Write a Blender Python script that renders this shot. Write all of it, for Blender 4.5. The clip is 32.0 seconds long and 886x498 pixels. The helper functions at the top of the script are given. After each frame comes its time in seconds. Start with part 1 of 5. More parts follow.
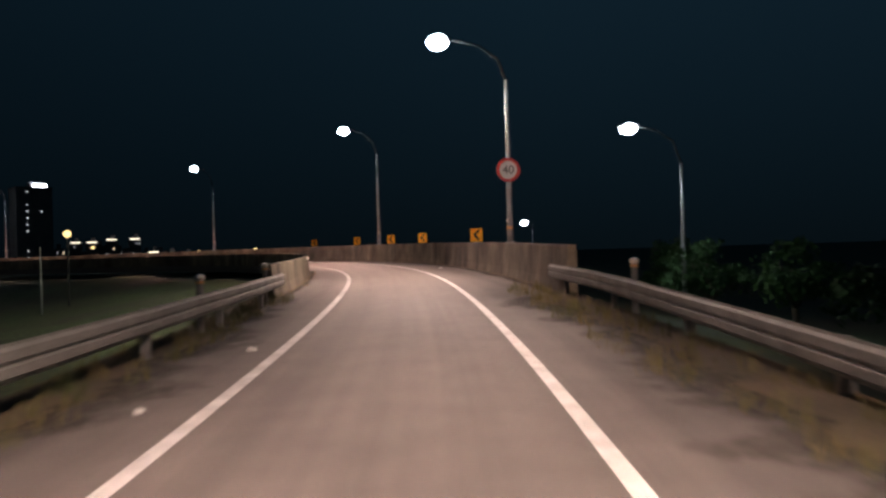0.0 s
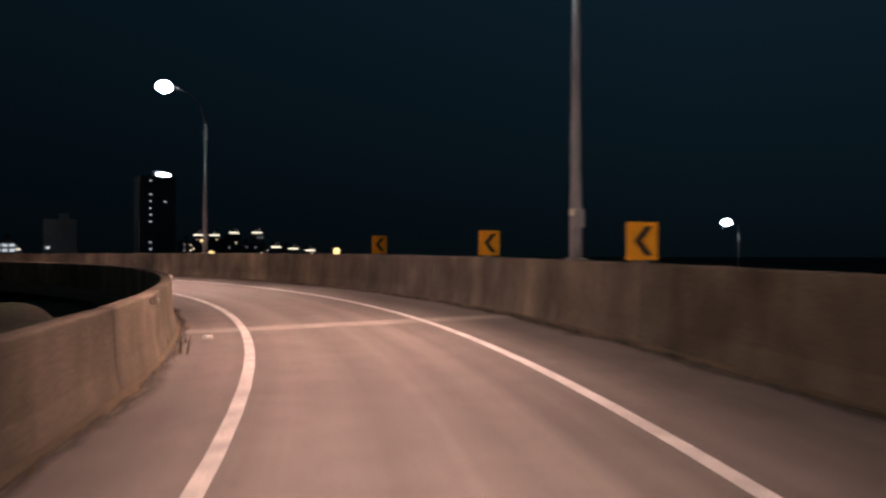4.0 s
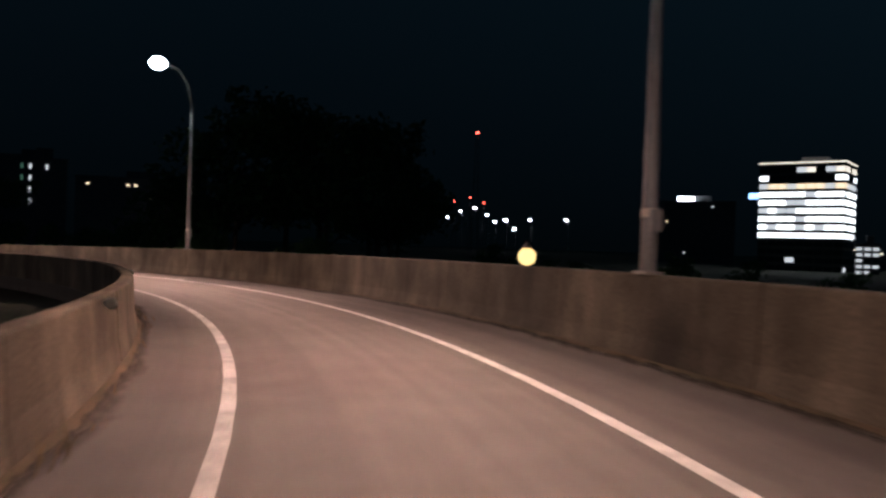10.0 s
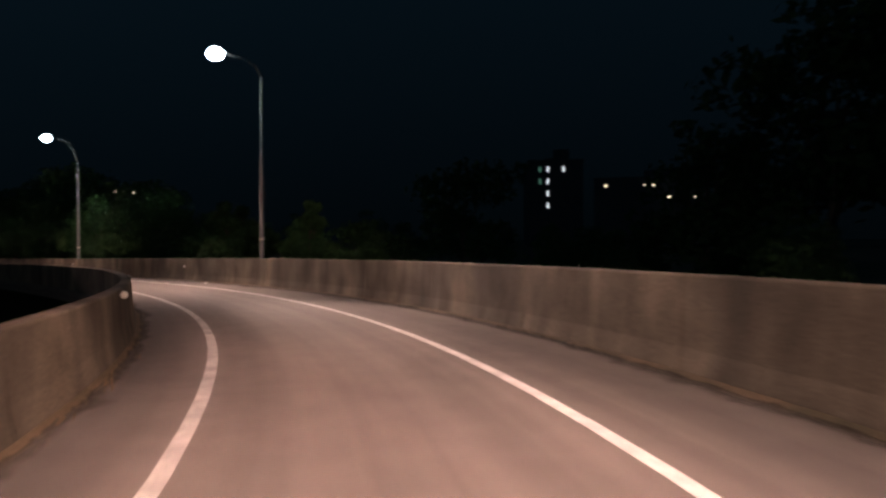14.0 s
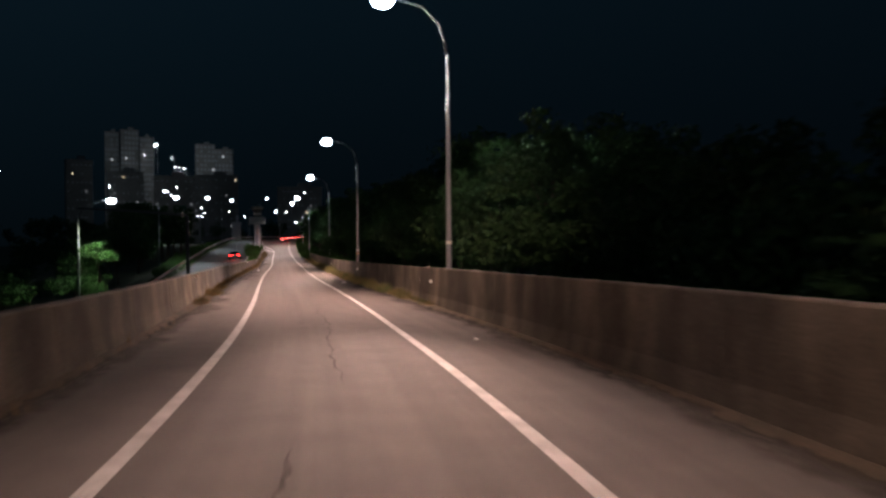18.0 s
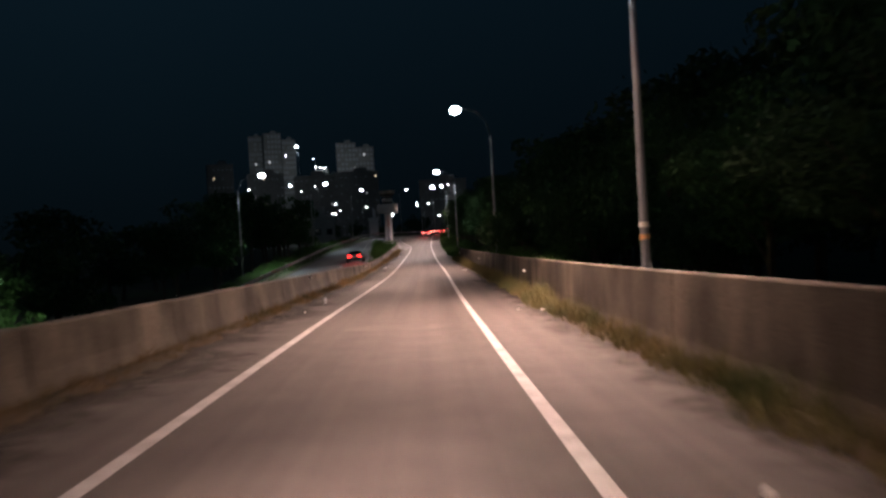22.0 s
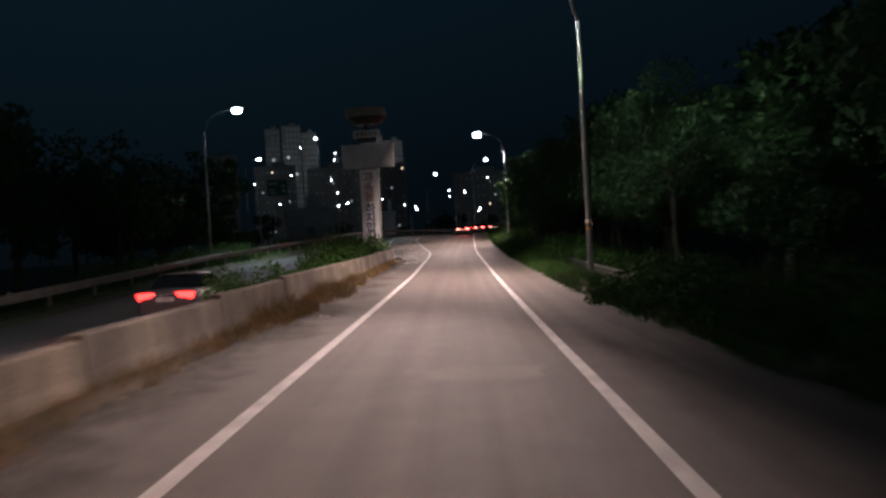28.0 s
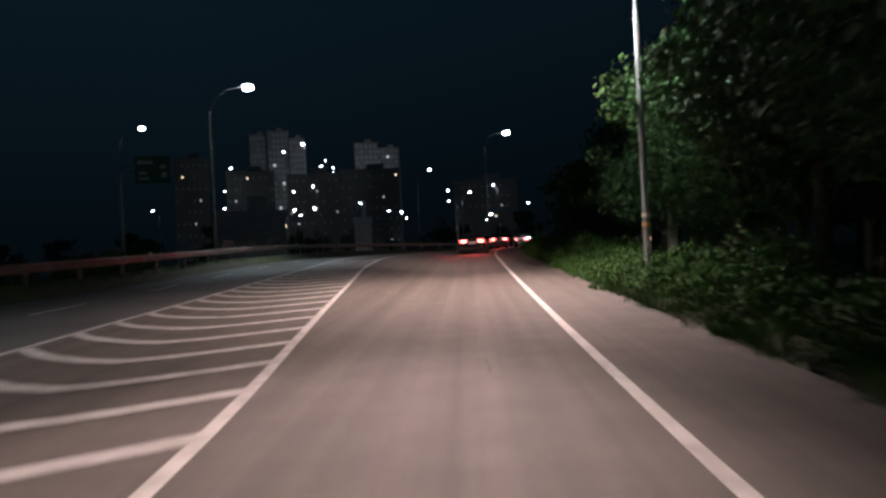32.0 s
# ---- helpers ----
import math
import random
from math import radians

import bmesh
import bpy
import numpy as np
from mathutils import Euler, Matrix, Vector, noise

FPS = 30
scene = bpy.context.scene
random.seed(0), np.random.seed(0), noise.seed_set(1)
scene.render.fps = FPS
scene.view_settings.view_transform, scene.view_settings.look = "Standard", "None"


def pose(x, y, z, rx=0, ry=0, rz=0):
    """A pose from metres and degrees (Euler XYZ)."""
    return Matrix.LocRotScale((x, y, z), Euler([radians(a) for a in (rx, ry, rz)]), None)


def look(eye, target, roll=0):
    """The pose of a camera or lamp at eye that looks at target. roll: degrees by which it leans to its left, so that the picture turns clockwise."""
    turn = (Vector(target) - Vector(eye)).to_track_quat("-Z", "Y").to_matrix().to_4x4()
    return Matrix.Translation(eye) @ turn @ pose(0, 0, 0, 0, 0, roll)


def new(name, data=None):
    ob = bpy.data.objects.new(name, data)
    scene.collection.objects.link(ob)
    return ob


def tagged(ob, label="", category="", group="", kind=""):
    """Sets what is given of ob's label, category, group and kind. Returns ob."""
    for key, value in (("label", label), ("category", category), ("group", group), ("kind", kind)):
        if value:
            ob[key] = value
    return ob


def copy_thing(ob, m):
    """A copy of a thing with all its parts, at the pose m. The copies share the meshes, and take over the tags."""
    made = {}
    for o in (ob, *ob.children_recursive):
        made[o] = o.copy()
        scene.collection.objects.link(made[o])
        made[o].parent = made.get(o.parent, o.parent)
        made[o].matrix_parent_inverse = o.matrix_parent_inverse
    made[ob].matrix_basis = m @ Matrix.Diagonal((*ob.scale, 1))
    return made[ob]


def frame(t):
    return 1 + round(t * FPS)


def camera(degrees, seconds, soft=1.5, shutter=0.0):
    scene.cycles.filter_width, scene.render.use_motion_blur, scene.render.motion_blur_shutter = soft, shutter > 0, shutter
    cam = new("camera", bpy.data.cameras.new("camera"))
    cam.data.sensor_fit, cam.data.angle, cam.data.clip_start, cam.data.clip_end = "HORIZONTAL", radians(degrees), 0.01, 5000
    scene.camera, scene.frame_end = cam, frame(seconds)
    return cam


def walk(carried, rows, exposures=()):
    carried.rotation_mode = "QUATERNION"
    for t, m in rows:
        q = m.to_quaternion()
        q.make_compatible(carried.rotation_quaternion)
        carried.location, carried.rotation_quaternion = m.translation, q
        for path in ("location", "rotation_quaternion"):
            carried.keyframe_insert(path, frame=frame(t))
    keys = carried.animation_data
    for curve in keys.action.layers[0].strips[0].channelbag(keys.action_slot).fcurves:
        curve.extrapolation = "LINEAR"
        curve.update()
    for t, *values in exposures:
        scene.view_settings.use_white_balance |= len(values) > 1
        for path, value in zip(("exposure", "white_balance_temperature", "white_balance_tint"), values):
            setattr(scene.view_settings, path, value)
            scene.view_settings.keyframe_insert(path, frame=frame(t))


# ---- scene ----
cam = camera(57.68, 32.0, soft=2.6, shutter=0.5)
CURV = [0.01842, 0.01380, 0.00918, 0.00506, 0.00280, 0.00416, 0.00891, 0.01423, 0.01780, 0.01874, 0.01821, 0.01771, 0.01755, 0.01791, 0.01771, 0.01654, 0.01396, 0.00981, 0.00563, 0.00261, 0.00082, -0.00004, -0.00049, -0.00060, -0.00036, 0.00049, 0.00079, 0.00011, -0.00036, -0.00020, -0.00003, 0.00005, -0.00017, -0.00067, -0.00051, 0.00000, 0.00000, 0.00000, -0.00500, -0.01050, -0.01200, -0.01100, -0.00800, -0.00500, -0.00400, -0.00400]
SLOPE = [0.0309, 0.0281, 0.0254, 0.0227, 0.0199, 0.0171, 0.0142, 0.0112, 0.0081, 0.0050, 0.0020, -0.0009, -0.0036, -0.0062, -0.0086, -0.0108, -0.0128, -0.0144, -0.0154, -0.0158, -0.0155, -0.0146, -0.0132, -0.0114, -0.0092, -0.0066, -0.0036, -0.0001, 0.0036, 0.0075, 0.0115, 0.0155, 0.0197, 0.0239, 0.0282, 0.0330, 0.0375, 0.0405, 0.0370, 0.0270, 0.0150, 0.0050, 0.0000, 0.0000, 0.0000, 0.0000]
BANK = [-0.0094, -0.0055, -0.0015, 0.0025, 0.0068, 0.0119, 0.0174, 0.0218, 0.0240, 0.0235, 0.0214, 0.0189, 0.0153, 0.0118, 0.0081, 0.0036, -0.0017, -0.0078, -0.0145, -0.0211, -0.0272, -0.0315, -0.0336, -0.0335, -0.0325, -0.0318, -0.0325, -0.0338, -0.0345, -0.0342, -0.0329, -0.0306, -0.0277, -0.0245, -0.0208, -0.0171, -0.0136, -0.0104, -0.0075, -0.0050, -0.0027, -0.0007, 0.0011, 0.0028, 0.0044, 0.0059]
LANE = [3.336, 3.337, 3.338, 3.339, 3.338, 3.362, 3.371, 3.448, 3.489, 3.464, 3.422, 3.427, 3.384, 3.387, 3.458, 3.438, 3.368, 3.414, 3.344, 3.269, 3.322, 3.440, 3.436, 3.433, 3.341, 3.296, 3.318, 3.328, 3.323, 3.327, 3.268, 3.201, 3.231, 3.206, 3.232, 3.244, 3.240, 3.243, 3.247, 3.251, 3.253, 3.255, 3.257, 3.258, 3.259, 3.259]
PATH = [
    (0.0, -2.605, 23.934, 2.168, 13.572, 0.190, -1.688),
    (0.5, -4.004, 29.163, 2.288, 13.631, 0.176, -1.879),
    (1.0, -5.501, 34.346, 2.400, 13.687, 0.304, -1.806),
    (1.5, -7.034, 39.481, 2.504, 13.881, 0.460, -1.337),
    (2.0, -8.635, 44.566, 2.601, 14.360, 0.437, -0.913),
    (2.5, -10.387, 49.588, 2.691, 15.316, 0.489, -0.777),
    (3.0, -12.348, 54.548, 2.772, 17.150, 0.498, -0.472),
    (3.5, -14.534, 59.409, 2.845, 19.737, 0.452, -0.165),
    (4.0, -16.955, 64.128, 2.910, 22.981, 0.378, 0.055),
    (4.5, -19.620, 68.662, 2.967, 26.783, 0.298, 0.200),
    (5.0, -22.520, 72.979, 3.019, 30.927, 0.225, 0.276),
    (5.5, -25.741, 77.009, 3.064, 35.508, 0.304, 0.572),
    (6.0, -29.204, 80.699, 3.103, 40.184, 0.319, 1.069),
    (6.5, -32.819, 84.036, 3.137, 45.575, 0.297, 1.140),
    (7.0, -36.608, 86.927, 3.164, 50.536, 0.312, 1.244),
    (7.5, -40.487, 89.401, 3.185, 55.181, 0.023, 1.398),
    (8.0, -44.576, 91.502, 3.200, 59.929, 0.044, 1.359),
    (8.5, -48.822, 93.208, 3.209, 64.958, 0.003, 1.326),
    (9.0, -53.160, 94.506, 3.211, 70.329, -0.041, 1.506),
    (9.5, -57.465, 95.412, 3.209, 75.314, -0.218, 1.700),
    (10.0, -61.650, 96.014, 3.204, 78.886, -0.276, 1.791),
    (10.5, -65.758, 96.335, 3.195, 82.482, -0.274, 1.795),
    (11.0, -69.782, 96.445, 3.184, 86.109, -0.279, 1.684),
    (11.5, -73.839, 96.289, 3.170, 89.996, -0.374, 1.445),
    (12.0, -77.895, 95.806, 3.150, 94.638, -0.324, 1.120),
    (12.5, -81.942, 94.970, 3.127, 99.466, -0.381, 0.690),
    (13.0, -85.991, 93.744, 3.098, 104.470, -0.449, 0.231),
    (13.5, -90.031, 92.081, 3.063, 109.701, -0.484, -0.107),
    (14.0, -94.132, 89.966, 3.023, 114.484, -0.716, -0.204),
    (14.5, -98.203, 87.413, 2.976, 118.876, -0.813, -0.152),
    (15.0, -102.170, 84.463, 2.924, 123.040, -0.685, -0.012),
    (15.5, -105.982, 81.175, 2.868, 127.083, -0.405, 0.165),
    (16.0, -109.618, 77.630, 2.806, 131.222, -0.508, 0.373),
    (16.5, -113.062, 73.791, 2.740, 135.118, -0.487, 0.359),
    (17.0, -116.320, 69.695, 2.668, 138.208, -0.508, 0.001),
    (17.5, -119.453, 65.331, 2.590, 141.042, -0.445, -0.198),
    (18.0, -122.438, 60.735, 2.506, 143.543, -0.583, -0.540),
    (18.5, -125.310, 55.954, 2.418, 145.660, -0.630, -1.016),
    (19.0, -128.077, 51.019, 2.326, 147.447, -0.696, -1.634),
    (19.5, -130.728, 45.923, 2.231, 149.537, -0.964, -2.246),
    (20.0, -133.277, 40.659, 2.137, 150.891, -0.910, -2.838),
    (20.5, -135.771, 35.298, 2.043, 151.563, -1.087, -3.209),
    (21.0, -138.238, 29.889, 1.952, 152.950, -0.959, -3.371),
    (21.5, -140.744, 24.468, 1.862, 153.528, -0.902, -3.444),
    (22.0, -143.343, 19.000, 1.773, 153.854, -0.694, -3.331),
    (22.5, -146.040, 13.463, 1.685, 154.060, -0.670, -3.280),
    (23.0, -148.817, 7.793, 1.601, 154.244, -0.685, -3.110),
    (23.5, -151.718, 2.034, 1.521, 154.072, -0.634, -2.943),
    (24.0, -154.650, -3.820, 1.448, 153.854, -0.658, -2.955),
    (24.5, -157.541, -9.766, 1.385, 153.658, -0.708, -3.068),
    (25.0, -160.331, -15.808, 1.336, 153.946, -0.768, -2.760),
    (25.5, -163.059, -21.962, 1.299, 154.507, -0.739, -2.649),
    (26.0, -165.784, -28.243, 1.274, 155.163, -0.735, -2.728),
    (26.5, -168.510, -34.621, 1.261, 155.747, -0.699, -3.034),
    (27.0, -171.264, -41.051, 1.261, 156.078, -0.463, -3.172),
    (27.5, -174.063, -47.534, 1.276, 156.227, -0.296, -3.227),
    (28.0, -176.916, -54.072, 1.306, 156.263, -0.262, -3.232),
    (28.5, -179.820, -60.675, 1.353, 156.327, -0.272, -3.143),
    (29.0, -182.761, -67.357, 1.418, 156.461, 0.057, -2.832),
    (29.5, -185.787, -74.076, 1.500, 156.370, 0.425, -2.532),
    (30.0, -188.882, -80.819, 1.599, 156.317, 0.495, -2.385),
    (30.5, -192.022, -87.592, 1.717, 156.185, 0.613, -2.345),
    (31.0, -195.152, -94.388, 1.855, 155.943, 0.798, -2.258),
    (31.5, -198.338, -101.171, 2.011, 156.282, 0.719, -2.355),
    (32.0, -201.573, -107.937, 2.186, 156.227, 0.876, -2.742),
]
rows = [(t, look((x, y, z), (x - math.sin(radians(a)) * math.cos(radians(p)), y + math.cos(radians(a)) * math.cos(radians(p)),
         z + math.sin(radians(p))), r)) for t, x, y, z, a, p, r in PATH]
walk(cam, rows, [(0.0, 0.22), (2.0, 0.11), (5.0, 0.05), (8.0, 0.05), (10.0, -0.1), (12.0, 0.1), (13.0, 0.0), (16.0, 0.2), (18.0, 0.08), (20.0, 0.15), (21.0, 0.25), (22.0, 0.14), (23.0, -0.25), (24.0, 0.06), (25.0, 0.18), (26.0, -0.08), (29.0, 0.3), (31.0, 0.28), (32.0, 0.2)])

# ---- the road's line: curvature, slope, cross-fall and lane width every 12 m of its length ----
NODE = [-12.0 + 12.0 * i for i in range(len(CURV))]
FINE = np.arange(-60.0, 561.0, 1.0)


def _integrate():
    k, g = np.interp(FINE, NODE, CURV), np.interp(FINE, NODE, SLOPE)
    k[FINE < -12] = 0.0

    def run(a):
        return np.concatenate([[0], np.cumsum((a[1:] + a[:-1]) / 2)])
    i0 = 60
    th = run(k)
    th -= th[i0]
    x, y, z = run(-np.sin(th)), run(np.cos(th)), run(g)
    return x - x[i0], y - y[i0], z - z[i0], th


RX, RY, RZ, RT = _integrate()


def heading(s):
    return float(np.interp(s, FINE, RT))


def on(s, u, h=0.0):
    """World place at s metres along the ramp, u to the right of its middle, h above its surface."""
    t = np.interp(s, FINE, RT)
    return Vector((float(np.interp(s, FINE, RX) + u * np.cos(t)), float(np.interp(s, FINE, RY) + u * np.sin(t)),
                   float(np.interp(s, FINE, RZ) + max(-6, min(8, u)) * np.interp(s, NODE, BANK) + h)))


def road_pose(s, u, h=0.0, turn=0.0):
    """A pose whose y looks along the road."""
    return Matrix.Translation(on(s, u, h)) @ Matrix.Rotation(heading(s) + radians(turn), 4, "Z")


def half_lane(s):
    return float(np.interp(s, NODE, LANE)) / 2


# ---- night sky ----
world = bpy.data.worlds.new("night_sky")
scene.world = world
world.use_nodes = True
wn, wl = world.node_tree.nodes, world.node_tree.links
tc, sep = wn.new("ShaderNodeTexCoord"), wn.new("ShaderNodeSeparateXYZ")
ramp = wn.new("ShaderNodeValToRGB")
wl.new(tc.outputs["Generated"], sep.inputs[0])
wl.new(sep.outputs["Z"], ramp.inputs[0])
ramp.color_ramp.elements[0].position, ramp.color_ramp.elements[0].color = 0.0, (0.0014, 0.0031, 0.0044, 1)
ramp.color_ramp.elements[1].position, ramp.color_ramp.elements[1].color = 0.6, (0.0018, 0.0050, 0.0090, 1)
mid = ramp.color_ramp.elements.new(0.30)
mid.color = (0.0030, 0.0086, 0.0142, 1)
wl.new(ramp.outputs[0], wn["Background"].inputs[0])
side = wn.new("ShaderNodeMapRange")        # the city's glow lies to the north
side.inputs[1].default_value, side.inputs[2].default_value = -1.0, 1.0
side.inputs[3].default_value, side.inputs[4].default_value = 0.85, 1.32
wl.new(sep.outputs["Y"], side.inputs[0])
west = wn.new("ShaderNodeMapRange")        # and the west is dark
west.inputs[1].default_value, west.inputs[2].default_value = -1.0, -0.1
west.inputs[3].default_value, west.inputs[4].default_value = 0.45, 1.0
wl.new(sep.outputs["X"], west.inputs[0])
dusk = wn.new("ShaderNodeMath")
dusk.operation = "MULTIPLY"
wl.new(side.outputs[0], dusk.inputs[0])
wl.new(west.outputs[0], dusk.inputs[1])
wl.new(dusk.outputs[0], wn["Background"].inputs[1])


# ---- materials ----
def material(name, base=(0.5, 0.5, 0.5), rough=0.7, metal=0.0, var=0.25, scale=3.0, fine=40.0, bump=0.15, tint=None, island=0.0, coat=0.0, trans=0.0):
    """A surface with coarse stains, fine grain, bump, and a shade that varies from piece to piece."""
    m = bpy.data.materials.new(name)
    m.use_nodes = True
    n, l = m.node_tree.nodes, m.node_tree.links
    b = n["Principled BSDF"]
    big, small = n.new("ShaderNodeTexNoise"), n.new("ShaderNodeTexNoise")
    big.inputs["Scale"].default_value, big.inputs["Detail"].default_value = scale, 5
    small.inputs["Scale"].default_value, small.inputs["Detail"].default_value = fine, 4
    geo = n.new("ShaderNodeNewGeometry")
    l.new(geo.outputs["Position"], big.inputs["Vector"])
    l.new(geo.outputs["Position"], small.inputs["Vector"])
    mix = n.new("ShaderNodeMix")
    mix.data_type = "RGBA"
    other = tint or tuple(c * (1 - var) for c in base)
    mix.inputs[6].default_value = (*[min(1, c * (1 + var * 0.5)) for c in base], 1)
    mix.inputs[7].default_value = (*other, 1)
    mr = n.new("ShaderNodeMapRange")
    mr.inputs[1].default_value, mr.inputs[2].default_value = 0.35, 0.68
    l.new(big.outputs[0], mr.inputs[0])
    l.new(mr.outputs[0], mix.inputs[0])
    hsv = n.new("ShaderNodeHueSaturation")
    l.new(mix.outputs[2], hsv.inputs["Color"])
    grain = n.new("ShaderNodeMapRange")
    grain.inputs[1].default_value, grain.inputs[2].default_value = 0.3, 0.7
    grain.inputs[3].default_value, grain.inputs[4].default_value = 1 - var * 0.7, 1 + var * 0.7
    l.new(small.outputs[0], grain.inputs[0])
    last = grain
    if island:
        info = n.new("ShaderNodeObjectInfo")
        rr = n.new("ShaderNodeMapRange")
        rr.inputs[3].default_value, rr.inputs[4].default_value = 1 - island, 1 + island
        l.new(info.outputs["Random"], rr.inputs[0])
        last = n.new("ShaderNodeMath")
        last.operation = "MULTIPLY"
        l.new(grain.outputs[0], last.inputs[0])
        l.new(rr.outputs[0], last.inputs[1])
    l.new(last.outputs[0], hsv.inputs["Value"])
    l.new(hsv.outputs[0], b.inputs["Base Color"])
    b.inputs["Roughness"].default_value, b.inputs["Metallic"].default_value = rough, metal
    b.inputs["Coat Weight"].default_value = coat
    b.inputs["Transmission Weight"].default_value = trans
    if bump:
        bp = n.new("ShaderNodeBump")
        bp.inputs["Strength"].default_value, bp.inputs["Distance"].default_value = bump, 0.02
        l.new(small.outputs[0], bp.inputs["Height"])
        l.new(bp.outputs[0], b.inputs["Normal"])
    return m


def glow(name, color, strength):
    """The face of something that gives off light."""
    m = bpy.data.materials.new(name)
    m.use_nodes = True
    b = m.node_tree.nodes["Principled BSDF"]
    b.inputs["Base Color"].default_value = (*[min(1, c) * 0.8 for c in color], 1)
    b.inputs["Emission Color"].default_value = (*color, 1)
    b.inputs["Emission Strength"].default_value = strength
    return m


def streaked(m, amount, across, along, upright=False):
    """Adds long faint streaks: down a wall, or along the traffic on a road."""
    n, l = m.node_tree.nodes, m.node_tree.links
    b = n["Principled BSDF"]
    if upright:
        src = n.new("ShaderNodeNewGeometry").outputs["Position"]
    else:
        at = n.new("ShaderNodeAttribute")
        at.attribute_name = "lane_place"
        src = at.outputs["Vector"]
    mp = n.new("ShaderNodeMapping")
    mp.inputs["Scale"].default_value = (across, across, along) if upright else (across, along, 1)
    l.new(src, mp.inputs["Vector"])
    ns = n.new("ShaderNodeTexNoise")
    ns.inputs["Scale"].default_value, ns.inputs["Detail"].default_value = 1.0, 5
    l.new(mp.outputs[0], ns.inputs["Vector"])
    mr = n.new("ShaderNodeMapRange")
    mr.inputs[1].default_value, mr.inputs[2].default_value = 0.32, 0.68
    mr.inputs[3].default_value, mr.inputs[4].default_value = 1 - amount, 1 + amount * 0.7
    l.new(ns.outputs[0], mr.inputs[0])
    mul = n.new("ShaderNodeMix")
    mul.data_type, mul.blend_type = "RGBA", "MULTIPLY"
    mul.inputs[0].default_value = 1.0
    l.new(b.inputs["Base Color"].links[0].from_socket, mul.inputs[6])
    l.new(mr.outputs[0], mul.inputs[7])
    l.new(mul.outputs[2], b.inputs["Base Color"])
    return m


def scattered(m, fill):
    """Loose dirt that thins out into grains towards its edge."""
    n, l = m.node_tree.nodes, m.node_tree.links
    b = n["Principled BSDF"]
    at = n.new("ShaderNodeAttribute")
    at.attribute_name = "spread"
    geo = n.new("ShaderNodeNewGeometry")
    ns = n.new("ShaderNodeTexNoise")
    ns.inputs["Scale"].default_value, ns.inputs["Detail"].default_value, ns.inputs["Roughness"].default_value = 2.2, 9, 0.75
    l.new(geo.outputs["Position"], ns.inputs["Vector"])
    up = n.new("ShaderNodeMath")
    up.operation = "MULTIPLY"
    l.new(ns.outputs[0], up.inputs[0])
    up.inputs[1].default_value = 2.0
    df = n.new("ShaderNodeMath")
    df.operation = "SUBTRACT"
    l.new(up.outputs[0], df.inputs[0])
    l.new(at.outputs["Fac"], df.inputs[1])
    mr = n.new("ShaderNodeMapRange")
    mr.inputs[1].default_value, mr.inputs[2].default_value = 0.05, 0.85 / fill
    l.new(df.outputs[0], mr.inputs[0])
    l.new(mr.outputs[0], b.inputs["Alpha"])
    return m


ASPHALT = streaked(streaked(material("asphalt", (0.125, 0.108, 0.096), 0.82, 0, 0.12, 1.6, 90, 0.6), 0.2, 2.6, 0.02), 0.15, 0.55, 0.012)
ASPHALT_OLD = material("asphalt_main_road", (0.105, 0.108, 0.105), 0.8, 0, 0.25, 0.25, 70, 0.4)
PATCH = material("asphalt_patch", (0.142, 0.125, 0.112), 0.85, 0, 0.25, 1.2, 90, 0.5)
JOINT = material("joint_concrete", (0.24, 0.22, 0.195), 0.88, 0, 0.25, 1.5, 60, 0.5)
CRACK = material("crack_sealant", (0.065, 0.056, 0.05), 0.95, 0, 0.3, 2, 60, 0.3)
# Worn paint greyed further: the weak light on the left line is in it.
PAINT_SHADED = material("worn_shaded_road_paint", (0.40, 0.39, 0.37), 0.75, 0, 0.34, 2.2, 45, 0.4)
PAINT = material("road_paint", (0.56, 0.55, 0.53), 0.7, 0, 0.26, 3.0, 45, 0.4)
CONCRETE = streaked(streaked(material("barrier_concrete", (0.18, 0.145, 0.105), 0.88, 0, 0.45, 0.7, 30, 0.4, tint=(0.085, 0.066, 0.044), island=0.16), 0.34, 1.3, 0.22, True), 0.42, 0.45, 0.12, True)
CONCRETE_DARK = material("weathered_concrete", (0.22, 0.21, 0.19), 0.9, 0, 0.4, 0.5, 30, 0.35, island=0.1)
STEEL = material("galvanised_steel", (0.32, 0.30, 0.275), 0.6, 0.35, 0.25, 2.0, 30, 0.1, island=0.08)
POLE_STEEL = material("grey_pole_paint", (0.30, 0.31, 0.32), 0.5, 0.2, 0.2, 1.5, 25, 0.05)
# Pole paint darkened to hold the shade above the lenses; the mast shares it.
ARM_STEEL = material("shaded_arm_paint", (0.10, 0.105, 0.11), 0.6, 0.2, 0.3, 1.5, 25, 0.05)
SOIL = scattered(material("verge_soil", (0.100, 0.068, 0.040), 0.95, 0, 0.45, 0.8, 20, 0.5, tint=(0.05, 0.042, 0.022)), 1.6)
# Dust darkened so that the weak light on the shoulders is in its colour.
DUST_SHADED = scattered(material("dusty_shaded_shoulder", (0.094, 0.079, 0.066), 0.88, 0, 0.28, 0.8, 80, 0.5, tint=(0.072, 0.059, 0.046)), 0.9)
SOIL_DARK = scattered(material("weedy_soil", (0.045, 0.050, 0.022), 0.95, 0, 0.45, 0.8, 20, 0.5, tint=(0.03, 0.04, 0.015)), 1.6)
GROUND = material("rough_grass_ground", (0.055, 0.07, 0.03), 0.95, 0, 0.5, 0.12, 4, 0.6, tint=(0.05, 0.045, 0.03))
GRASS = material("dry_grass", (0.20, 0.15, 0.06), 0.8, 0, 0.4, 0.7, 12, 0, tint=(0.08, 0.10, 0.03))
